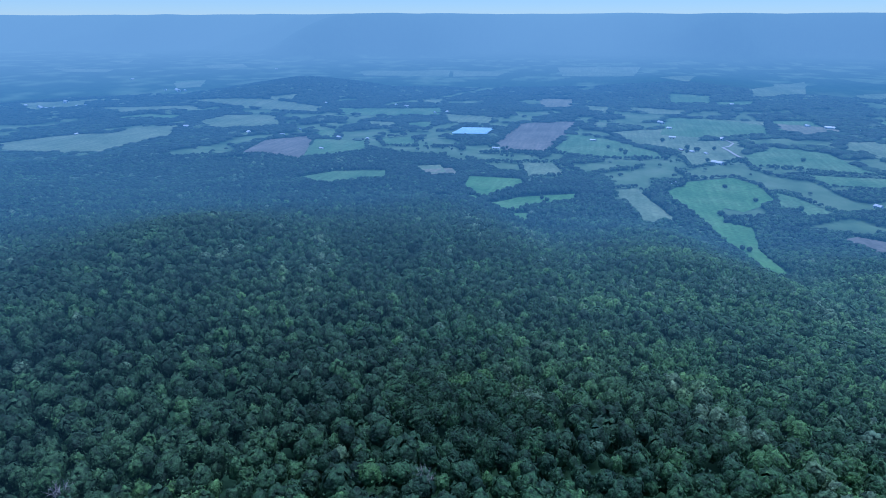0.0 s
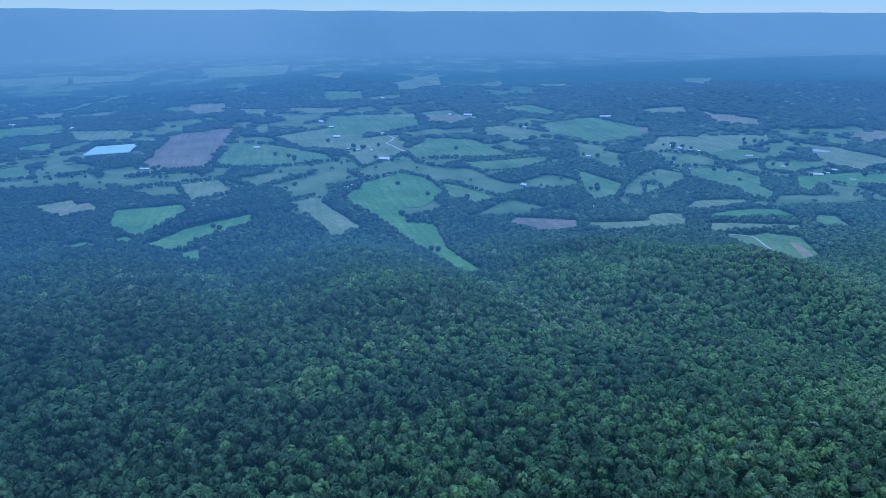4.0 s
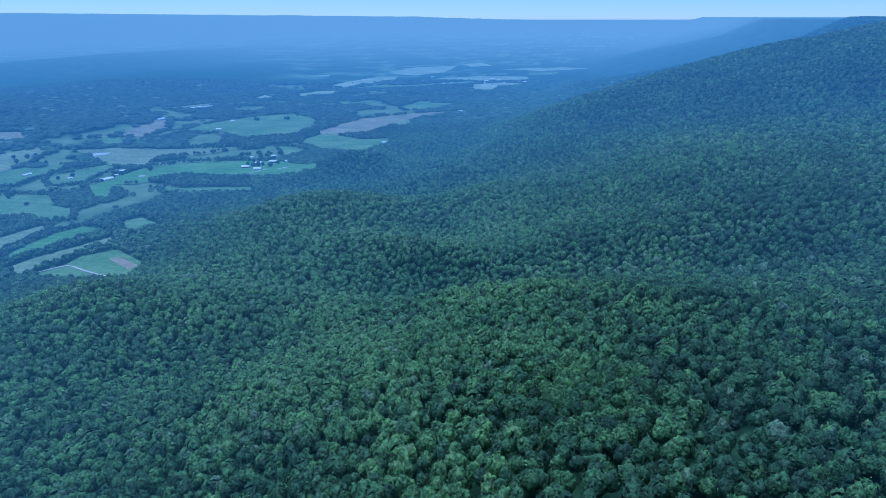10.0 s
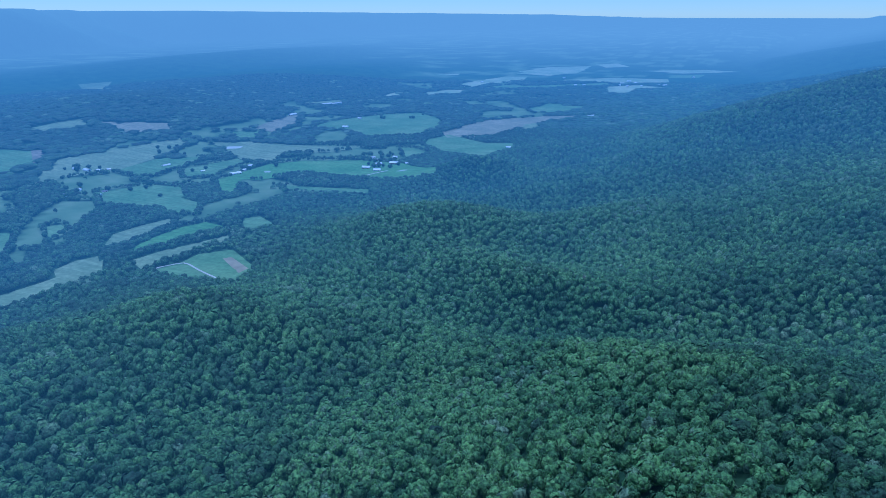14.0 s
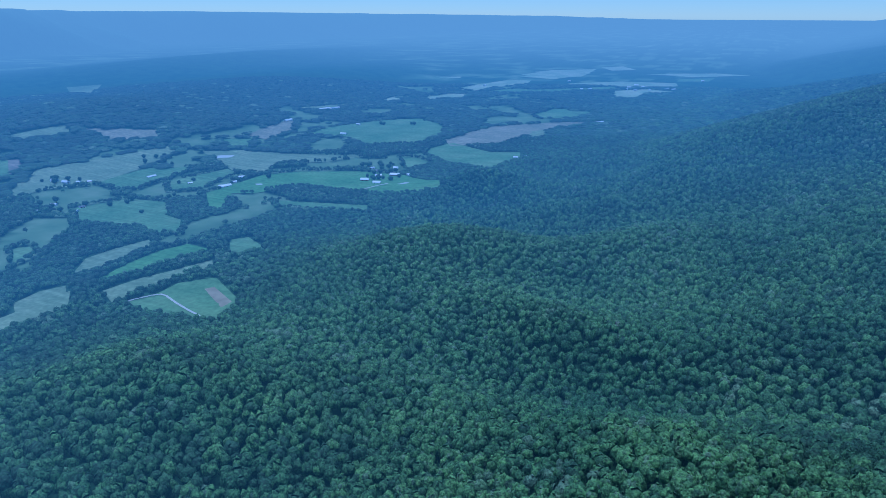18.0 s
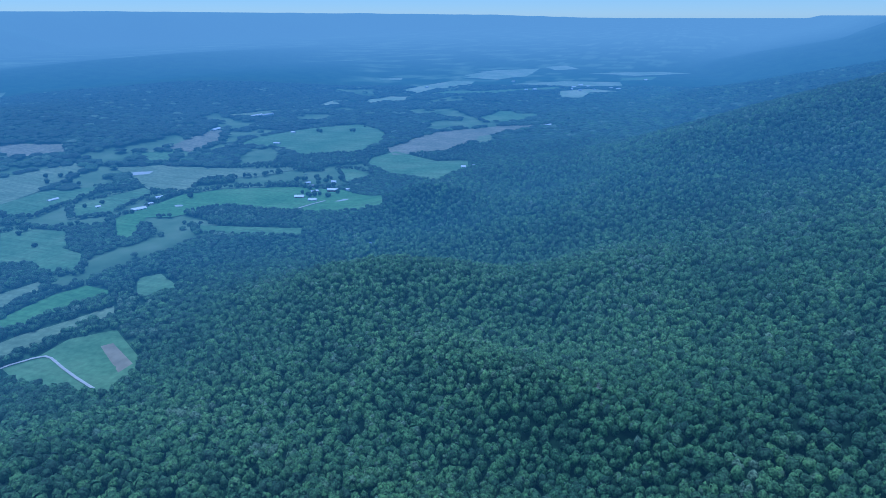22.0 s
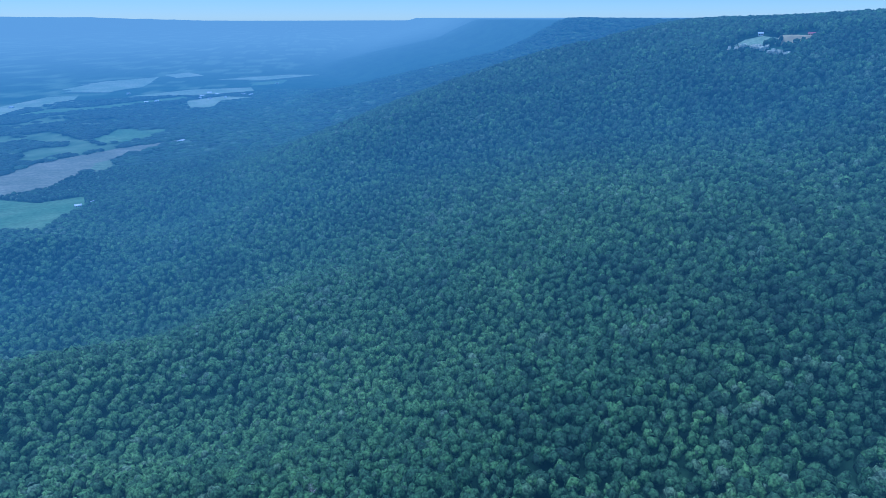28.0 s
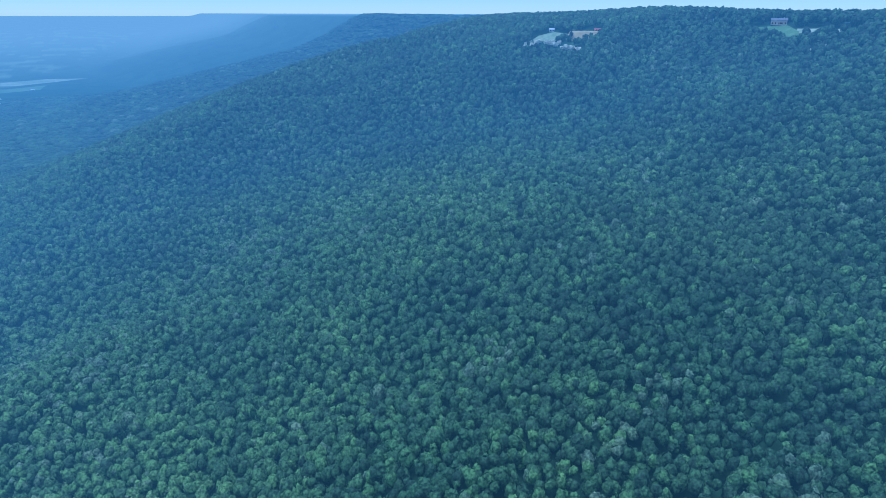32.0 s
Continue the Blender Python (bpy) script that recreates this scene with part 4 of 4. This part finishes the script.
# ---- trees ----
def crown(lobes, tufts, seed, lump=0.2):
    """A crown of unit size (1 wide, about 1 high, base at z 0): a leafy core set all over with rounded bosses of
    leaves, and loose sprays between them.
    Gives corners, faces and how far each corner's leaves are off the tree's own tone: core darker, sprays slightly
    lighter on average."""
    r = np.random.RandomState(seed)
    lean = r.uniform(-0.1, 0.1, 2)
    swell = r.uniform(0.78, 1.12, 5)
    core = ICO[0] * (1 + r.uniform(-0.1, 0.1, (12, 1))) * (0.37, 0.37, 0.38) + (0, 0, 0.5)
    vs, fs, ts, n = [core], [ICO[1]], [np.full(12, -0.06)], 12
    for k in range(lobes):
        up = 1 - 1.25 * (k + 0.4) / lobes
        ang = k * 2.39996 + r.uniform(-0.35, 0.35)
        ring = math.sqrt(max(0, 1 - up * up))
        d = np.array((ring * math.cos(ang), ring * math.sin(ang), up))
        a = np.cross(d, (0.3, 0.5, 0.8))
        a /= np.linalg.norm(a)
        b = np.cross(d, a)
        q = lump * r.uniform(0.8, 1.25)
        mid = d * r.uniform(0.3, 0.47) * swell[int((ang % 6.28) / 1.257) % 5 if up < 0.75 else 4] * (1, 1, 1.08) + (lean[0] * up, lean[1] * up, 0.5)
        turn = r.uniform(0, 6.28)
        rim = [mid + (a * math.cos(turn + i * 1.0472) + b * math.sin(turn + i * 1.0472)) * q * r.uniform(0.85, 1.1) - d * q * 0.32 for i in range(6)]
        vs.append(np.array([mid + (d + (0, 0, 0.15)) * q * r.uniform(0.34, 0.52)] + rim))
        fs.append(np.array([(0, 1 + i, 1 + (i + 1) % 6) for i in range(6)]) + n)
        ts.append(np.full(7, r.normal(0, 0.05)))
        n += 7
    if tufts:
        up = r.uniform(-0.15, 1.0, tufts)
        ang = r.uniform(0, 6.28, tufts)
        ring = np.sqrt(1 - up * up)
        d = np.stack([ring * np.cos(ang), ring * np.sin(ang), up], 1)
        p = d * r.uniform(0.42, 0.53, (tufts, 1)) * (1, 1, 1.05) + (0, 0, 0.5)
        nrm = d + r.normal(0, 0.6, (tufts, 3)) + (0, 0, 0.3)
        nrm /= np.linalg.norm(nrm, axis=1)[:, None]
        a = np.cross(nrm, r.normal(0, 1, (tufts, 3)))
        a /= np.linalg.norm(a, axis=1)[:, None]
        b = np.cross(nrm, a)
        size = r.uniform(0.5, 1.1, (tufts, 1)) * 0.075
        vs.append(np.stack([p + a * size, p + (-0.5 * a + 0.8 * b) * size, p + (-0.5 * a - 0.8 * b) * size], 1).reshape(-1, 3))
        fs.append(np.arange(tufts * 3).reshape(-1, 3) + n)
        ts.append(np.repeat(r.normal(0.02, 0.06, tufts), 3))
    v, f, t = np.concatenate(vs), np.concatenate(fs), np.concatenate(ts)
    return v, f[v[f].mean(1)[:, 2] > 0.2], t


def dome(seed):
    """A far crown: one rough, lumpy top."""
    r = np.random.RandomState(seed)
    v, f = ICO
    v = v * (1 + r.uniform(-0.2, 0.2, (12, 1))) * np.array((0.56, 0.56, 0.5)) + (0, 0, 0.5)
    return v, f[v[f].mean(1)[:, 2] > 0.42], np.zeros(12)


def joined_trees(name, places, shapes, mat, smooth_faces=True):
    """One mesh of many crowns. places: rows of x, y, base z, width, height, turn, leaf tone with its painted shade."""
    r = np.random.RandomState(5)
    pick = r.randint(0, len(shapes), len(places))
    V, Fc, K, n = [], [], [], 0
    for s, (v, f, tone) in enumerate(shapes):
        p = places[pick == s]
        if not len(p):
            continue
        c, sn = np.cos(p[:, 5])[:, None], np.sin(p[:, 5])[:, None]
        x = (v[None, :, 0] * c - v[None, :, 1] * sn) * p[:, 3:4] + p[:, 0:1]
        y = (v[None, :, 0] * sn + v[None, :, 1] * c) * p[:, 3:4] + p[:, 1:2]
        z = v[None, :, 2] * p[:, 4:5] + p[:, 2:3]
        V.append(np.stack(squeezed(x.ravel(), y.ravel(), z.ravel()), 1))
        Fc.append((f[None] + (np.arange(len(p)) * len(v))[:, None, None] + n).reshape(-1, 3))
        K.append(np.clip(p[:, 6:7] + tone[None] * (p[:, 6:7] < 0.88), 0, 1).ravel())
        n += len(p) * len(v)
    V, Fc, K = np.concatenate(V), np.concatenate(Fc), np.concatenate(K)
    me = bpy.data.meshes.new(name)
    me.vertices.add(len(V))
    me.vertices.foreach_set("co", V.astype(np.float32).ravel())
    me.loops.add(len(Fc) * 3)
    me.loops.foreach_set("vertex_index", Fc.astype(np.int32).ravel())
    me.polygons.add(len(Fc))
    me.polygons.foreach_set("loop_start", np.arange(0, len(Fc) * 3, 3, dtype=np.int32))
    me.polygons.foreach_set("use_smooth", np.full(len(Fc), smooth_faces))
    a = me.attributes.new("leaf_kind_and_shade", 'FLOAT', 'POINT')
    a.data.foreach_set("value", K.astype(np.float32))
    me.update(calc_edges=True)
    me.materials.append(mat)
    return new(name, me)


# the line, in plan, where the trees stand nearest to the flight
LINE = [(-20, -150), (-20, 0), (0, 200), (20, 300), (60, 640)]


def off_line(x, y):
    d = np.full(np.shape(x), 1e9)
    for (ax, ay), (bx, by) in zip(LINE, LINE[1:]):
        vx, vy = bx - ax, by - ay
        k = np.clip(((x - ax) * vx + (y - ay) * vy) / (vx * vx + vy * vy), 0, 1)
        d = np.minimum(d, np.hypot(x - ax - k * vx, y - ay - k * vy))
    return d


def scatter(lo_x, hi_x, lo_y, hi_y, step, seed):
    r = np.random.RandomState(seed)
    gx, gy = np.meshgrid(np.arange(lo_x, hi_x, step), np.arange(lo_y, hi_y, step * 0.866))
    gx = gx + (np.arange(gx.shape[0]) % 2)[:, None] * step / 2
    return gx.ravel() + r.uniform(-0.45, 0.45, gx.size) * step, gy.ravel() + r.uniform(-0.45, 0.45, gx.size) * step


def in_field(x, y, margin=0.0):
    hit = np.zeros(np.shape(x), bool)
    for corners in FIELDS:
        c = np.array(corners, float)
        out = c - c.mean(0)
        c = c + out / (np.linalg.norm(out, axis=1)[:, None] + 1e-9) * margin
        inside, j = np.zeros(np.shape(x), bool), len(c) - 1
        for i in range(len(c)):
            (xi, yi), (xj, yj) = c[i], c[j]
            cross = ((yi > y) != (yj > y)) & (x < (xj - xi) * (y - yi) / ((yj - yi) or 1e-9) + xi)
            inside ^= cross
            j = i
        hit |= inside
    return hit


def in_clearing(x, y):
    hit = np.zeros(np.shape(x), bool)
    for px, py, q in CLEARINGS:
        hit |= np.hypot(x - px, y - py) < q
    return hit


def tree_rows(x, y, step, seed, tall=16.0, flat=1.0, wide=1.0):
    r = np.random.RandomState(seed)
    n = len(x)
    w = wide * step * np.clip(np.exp(r.normal(0.1, 0.2, n)), 0.72, 1.6)
    h = w * r.uniform(1.1, 1.75, n) * flat
    # random tone, plus lit and shaded slopes painted in by place
    kind = np.clip(0.45 + r.normal(0, 0.17, n) + (0.15 - 0.08 * smooth(450, 650, y)) * wavy(x, y, 120, 21) + 0.26 * (smooth(-220, 120, y) - 0.75) + 0.2 * hill(x, y, 210, 960, 170, 120, 0, 1.0) + 0.07 * smooth(470, 600, y) * smooth(1200, 950, y) * smooth(150, -50, x) - 0.09 * smooth(560, 700, y) * smooth(80, 220, x) + 0.12 * smooth(-20, -120, x) * smooth(-620, -480, x) * smooth(100, 300, y) + 0.2 * smooth(-25, 90, np.minimum(565 - 0.75 * np.abs(x + 90) - y, x + 260)) * smooth(205, 290, y) * smooth(80, -30, x), 0, 0.86)
    pale = (r.uniform(0, 1, n) < 0.008 + 0.3 * smooth(0.45, 0.8, wavy(x, y, 75, 22)) * smooth(0.0, 0.3, wavy(x, y, 400, 23)))
    kind[pale] = r.uniform(0.9, 1.0, pale.sum())
    low = smooth(60, -120, up_slope(x, y))
    # valley and far woods painted darker, for shade their simple crowns don't cast
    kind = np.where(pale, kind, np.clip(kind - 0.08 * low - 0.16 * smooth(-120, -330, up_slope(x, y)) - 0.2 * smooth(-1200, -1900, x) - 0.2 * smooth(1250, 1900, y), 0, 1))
    tall = tall * (1 - (0.42 - 0.2 * wavy(x, y, 420, 31)) * low)
    h = np.minimum(h, tall * 0.95 * r.uniform(0.8, 1.1, n))
    z = land(x, y) + tall * (r.uniform(0.75, 1.08, n) + 0.16 * np.clip((w / step / wide - 1.2), -0.5, 0.8) * flat) - h
    return np.stack([x, y, z, w, h, r.uniform(0, 6.28, n), kind], 1)


def reach(x, y):
    """About how near the flight comes to a tree."""
    return np.hypot(210, off_line(x, y)) + 100 * smooth(250, 550, y)


def seen_side(x, y):
    """The slope that the flight leaves behind it stays bare of trees."""
    edge = np.interp(y, (-900, -500, -300, -150, 100, 200, 400, 600, 700, 800, 900, 1000), (-350, -120, -40, 60, 50, 160, 260, 360, 460, 700, 1000, 2600))
    return (x < edge + 30) & (y > 1.19 * np.minimum(x, 0) - 340)


def rows_between(lo, hi, step, seed, box, flat=1.0, wide=1.0):
    x, y = scatter(*box, step, seed)
    d = reach(x, y)
    keep = (d >= lo) & (d < hi) & seen_side(x, y) & (up_slope(x, y) < 1450)
    x, y = x[keep], y[keep]
    bare = (open_land(x, y) > 0.45) & ~in_field(x, y, 16.0)
    keep = ~in_field(x, y, 3.0) & ~in_clearing(x, y) & ~(bare & (np.random.RandomState(seed).uniform(0, 1, len(x)) < 0.985))
    return tree_rows(x[keep], y[keep], step, seed + 50, 16.0, flat, wide)


near = rows_between(0, 310, 6.7, 2, (-500, 500, -500, 900), 1.0, 1.04)
STANDS = [(-45, -80), (5, 255), (60, 645)]  # where single trees are set apart
apart = np.zeros(len(near), bool)
for sx, sy in STANDS:
    apart[np.argsort(np.hypot(near[:, 0] - sx, near[:, 1] - sy))[:100]] = True
single, near = near[apart], near[~apart]
tagged(joined_trees("forest_near", near, [crown(34, 50, s, 0.165) for s in range(9)], LEAF_HAZED),
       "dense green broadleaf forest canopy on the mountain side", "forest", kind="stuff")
tagged(joined_trees("forest_middle", rows_between(310, 465, 6.6, 3, (-800, 700, -700, 520), 1.0, 1.16), [crown(20, 12, 30 + s, 0.2) for s in range(8)], LEAF_HAZED),
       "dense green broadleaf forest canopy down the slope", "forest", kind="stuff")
tagged(joined_trees("forest_young", rows_between(310, 465, 6.0, 13, (-800, 700, 520, 1200), 1.0, 1.2), [crown(18, 10, 40 + s, 0.21) for s in range(8)], LEAF_HAZED),
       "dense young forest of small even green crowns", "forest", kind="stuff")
tagged(joined_trees("forest_lower", rows_between(465, 720, 6.7, 4, (-1000, 1000, -900, 520), 1.0, 1.16), [crown(10, 0, 50 + s, 0.26) for s in range(7)], LEAF_HAZED),
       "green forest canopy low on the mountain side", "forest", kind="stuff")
tagged(joined_trees("forest_upper", rows_between(465, 720, 6.3, 14, (-1000, 1000, 520, 1500), 1.0, 1.2), [crown(10, 0, 70 + s, 0.26) for s in range(7)], LEAF_HAZED),
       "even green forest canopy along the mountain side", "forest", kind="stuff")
bx, by = scatter(-1300, 1300, -1500, 1300, 13.0, 15)
rest = ~seen_side(bx, by) & (up_slope(bx, by) > -300) & (up_slope(bx, by) < 1450)
tagged(joined_trees("forest_behind", tree_rows(bx[rest], by[rest], 13.0, 65, 16.0, 0.8, 1.15), [dome(90 + s) for s in range(7)], LEAF_HAZED),
       "green forest canopy up the rest of the slope", "forest", kind="stuff")
tagged(joined_trees("forest_foot", rows_between(720, 960, 7.2, 16, (-1100, 1300, -1100, 1700), 1.0, 1.08), [crown(6, 0, 110 + s, 0.32) for s in range(7)], LEAF_HAZED),
       "green forest canopy at the mountain's foot, with blue haze painted in", "forest", kind="stuff")
tagged(joined_trees("valley_woods", rows_between(960, 1500, 7.6, 5, (-1900, 1700, -1700, 2300), 1.25, 1.0), [dome(60 + s) for s in range(9)], LEAF_HAZED),
       "green woods and hedgerows far off in the valley, under painted blue haze", "woods", kind="stuff")
tagged(joined_trees("far_valley_woods", rows_between(1500, 2900, 17.0, 6, (-3300, 2000, -2900, 3600), 0.35, 1.4), [dome(80 + s) for s in range(7)], LEAF_HAZED),
       "woods on the far valley floor, tinted by painted blue haze", "woods", kind="stuff")

# ---- single trees ----
def trunk_mesh():
    """A tapered trunk that parts into four limbs; 1 high at the fork of the crown."""
    bm = bmesh.new()
    def limb(a, b, ra, rb):
        a, b = Vector(a), Vector(b)
        turn = (b - a).to_track_quat("Z", "Y").to_matrix()
        rings = []
        for p, q in ((a, ra), (b, rb)):
            rings.append([bm.verts.new(p + turn @ Vector((q * math.cos(k * 1.0472), q * math.sin(k * 1.0472), 0))) for k in range(6)])
        for k in range(6):
            bm.faces.new((rings[0][k], rings[0][(k + 1) % 6], rings[1][(k + 1) % 6], rings[1][k]))
    limb((0, 0, -1), (0.1, 0, 5), 0.34, 0.26)
    limb((0.1, 0, 5), (0, 0.2, 9), 0.26, 0.16)
    for k in range(4):
        a = k * 1.6 + 0.3
        limb((0.05, 0.1, 5.5 + k * 0.8), (2.2 * math.cos(a), 2.2 * math.sin(a), 8.6 + k * 0.8), 0.14, 0.06)
    me = bpy.data.meshes.new("trunk")
    bm.to_mesh(me)
    bm.free()
    me.materials.append(BARK)
    return me


LOOKS = [
    (0.2, "tall dark green oak with a rounded leafy crown"),
    (0.4, "mid-green hickory with a dense lumpy crown"),
    (0.55, "fresh green maple with a full bushy crown"),
    (0.66, "light green poplar with a loose leafy crown"),
    (0.8, "bright yellow-green tree with a clumped crown"),
    (0.96, "pale silvery green tree with a ragged crown"),
]
TRUNK = trunk_mesh()
models = []
for k, (tone, label) in enumerate(LOOKS):
    v, f, off = crown(56, 260, 200 + k, 0.13)
    me = mesh_of("crown", v * (9.5, 9.5, 9.0) + (0, 0, 6.5), f, LEAF_HAZED)
    at = me.attributes.new("leaf_kind_and_shade", 'FLOAT', 'POINT')
    at.data.foreach_set("value", (tone + off * (tone < 0.88)).astype(np.float32))
    tree = tagged(new("tree"), label, "tree", "single trees of the forest")
    part("trunk", TRUNK, tree)
    part("crown", me, tree)
    models.append(tree)
tones = np.array([q[0] for q in LOOKS])
used = set()
for row in single:
    x, y, z, w, h, turn, tone = row
    k = int(np.argmin(abs(tones - tone)))
    s = w / 9.5
    m = Matrix.Translation((x, y, float(land(x, y)) - 0.3)) @ Matrix.Rotation(turn, 4, 'Z') @ Matrix.Diagonal((s, s, 0.9 + 0.2 * ((turn * 7) % 1), 1))
    if k not in used:
        used.add(k)
        models[k].matrix_basis = m
    else:
        copy_thing(models[k], m).scale = m.to_scale()


# leafless trees that stand dead among the green
DEAD_WOOD, t_, b_, n_ = material("silver_dead_wood")
t_.links.new(noise_ramp(t_, 3.0, ((0.3, (0.2, 0.18, 0.17)), (0.7, (0.4, 0.37, 0.36)))), b_.inputs["Base Color"])
b_.inputs["Roughness"].default_value = 0.9


def twig_mesh(seed):
    """A fan of bare twigs, each a thin three-sided spike, that fork off from the limbs."""
    r = np.random.RandomState(seed)
    v, f = [], []
    def spike(a, b, q):
        n = len(v)
        for k in range(3):
            v.append((a[0] + q * math.cos(k * 2.094), a[1] + q * math.sin(k * 2.094), a[2]))
        v.append(tuple(b))
        f.extend([(n, n + 1, n + 3), (n + 1, n + 2, n + 3), (n + 2, n, n + 3)])
    for k in range(16):
        ang, up = r.uniform(0, 6.28), r.uniform(0.5, 1.0)
        base = np.array((0.3 * math.cos(ang), 0.3 * math.sin(ang), 8 + 3 * r.uniform(0, 1)))
        tip = base + np.array((math.cos(ang) * 3.6 * (1.2 - up), math.sin(ang) * 3.6 * (1.2 - up), 5 * up))
        spike(base, tip, 0.12)
        for j in range(7):
            a = base + (tip - base) * r.uniform(0.3, 0.95)
            spike(a, a + r.normal(0, 0.8, 3) + (tip - base) * 0.25, 0.05)
    return mesh_of("twigs", v, f, DEAD_WOOD, False)


bare = tagged(new("dead_tree"), "leafless grey dead tree standing amid green crowns", "tree", "single trees of the forest")
part("trunk", TRUNK, bare)
part("twigs", twig_mesh(3), bare, "bare silvery twigs")
for k, (x, y) in enumerate(((10, -83), (40, -190), (-138, 692))):
    m = Matrix.Translation((x, y, float(land(x, y)) - 0.3)) @ Matrix.Rotation(k * 2.0, 4, 'Z')
    ob = bare if k == 0 else copy_thing(bare, m)
    ob.matrix_basis = m
    ob.scale = (1.25, 1.25, 1.2)

# trees that stand alone in the meadows
grown = []
for k, (tone, label) in enumerate(((0.22, "dark round meadow tree standing alone"), (0.42, "broad green shade tree in the pasture"), (0.3, "bushy hedgerow tree at the field's edge"))):
    v, f, off = crown(24, 60, 500 + k, 0.2)
    me = mesh_of("crown", v * (11, 11, 11) + (0, 0, 0.3), f, LEAF_HAZED)
    at = me.attributes.new("leaf_kind_and_shade", 'FLOAT', 'POINT')
    at.data.foreach_set("value", (tone + off * (tone < 0.88)).astype(np.float32))
    tree = tagged(new("meadow_tree"), label, "tree", "trees in the meadows")
    part("trunk", TRUNK, tree)
    part("crown", me, tree)
    grown.append(tree)
first = set()


def meadow_trees(*places):
    for n, (x, y) in enumerate(places):
        k = (n + len(first)) % 3
        r = np.random.RandomState(int(abs(x) * 7 + abs(y)))
        px, py, pz = (float(q) for q in squeezed(x, y, float(land(x, y)) - 0.2))
        s = r.uniform(0.75, 1.25) * (1.0 if x > -1600 else 1.1)
        m = Matrix.Translation((px, py, pz)) @ Matrix.Rotation(r.uniform(0, 6), 4, 'Z')
        ob = grown[k] if k not in first else copy_thing(grown[k], m)
        first.add(k)
        ob.matrix_basis = m
        ob.scale = (s, s, s * r.uniform(0.8, 1.05))


meadow_trees((-1295, 1187), (-1331, 1215), (-1310, 1233), (-1308, 1255), (-1286, 1255), (-1333, 995), (-1305, 972), (-1072, 958), (-1060, 939), (-1074, 913))
meadow_trees((-1113, 894), (-986, 906), (-1115, 822), (-961, 1217), (-878, 1163), (-868, 1160), (-853, 1157), (-845, 1169), (-832, 1160), (-823, 1165), (-1024, 1002), (-1027, 1018), (-1011, 1012))
meadow_trees((-1059, 1883), (-1048, 1880), (-974, 1925), (-962, 1922), (-971, 2012), (-821, 1377), (-809, 1395), (-790, 1406), (-770, 1418), (-800, 1340), (-762, 1330), (-735, 1300), (-728, 1290), (-742, 1288), (-717, 1179), (-704, 1174), (-690, 1169), (-676, 1163), (-662, 1157))
meadow_trees((-1169, 278), (-1152, 209), (-728, 164), (-722, 172), (-1072, 251), (-1266, 1217), (-1234, 1208), (-935, 169), (-1010, 300), (-1018, 312), (-1030, 318), (-1160, 130), (-1142, 128))
meadow_trees((-1480, -20), (-1450, 10), (-1430, 22), (-1405, 20), (-1380, 60), (-1500, 200), (-1520, 240), (-1600, 120), (-1680, 330), (-1700, 345), (-1425, 420), (-880, -130), (-868, -120), (-1010, 570), (-1000, 580), (-1020, 590))
meadow_trees((-762, 1300), (-735, 1282), (-728, 1345), (-752, 1338), (-765, 1368), (-780, 1338), (-722, 1298), (-700, 1290), (-694, 1318), (-726, 1362), (-756, 1385), (-805, 1352), (-778, 1392), (-812, 1388), (-735, 1410), (-760, 1412))
meadow_trees((-1340, 968), (-1338, 990), (-1308, 1002), (-1285, 1012), (-1030, 1180), (-1012, 1175), (-1040, 1212), (-990, 1100), (-1180, 885), (-1155, 860), (-1120, 850), (-1185, 858), (-1090, 1130), (-1098, 1098))
meadow_trees((-1168, 105), (-1165, 135), (-1135, 122), (-1395, -270), (-1390, -312), (-1365, -275), (-1345, 240), (-1375, 205), (-1500, 195), (-1470, 170), (-1515, 175), (-1645, 690), (-1660, 715), (-1255, 725), (-1280, 700))
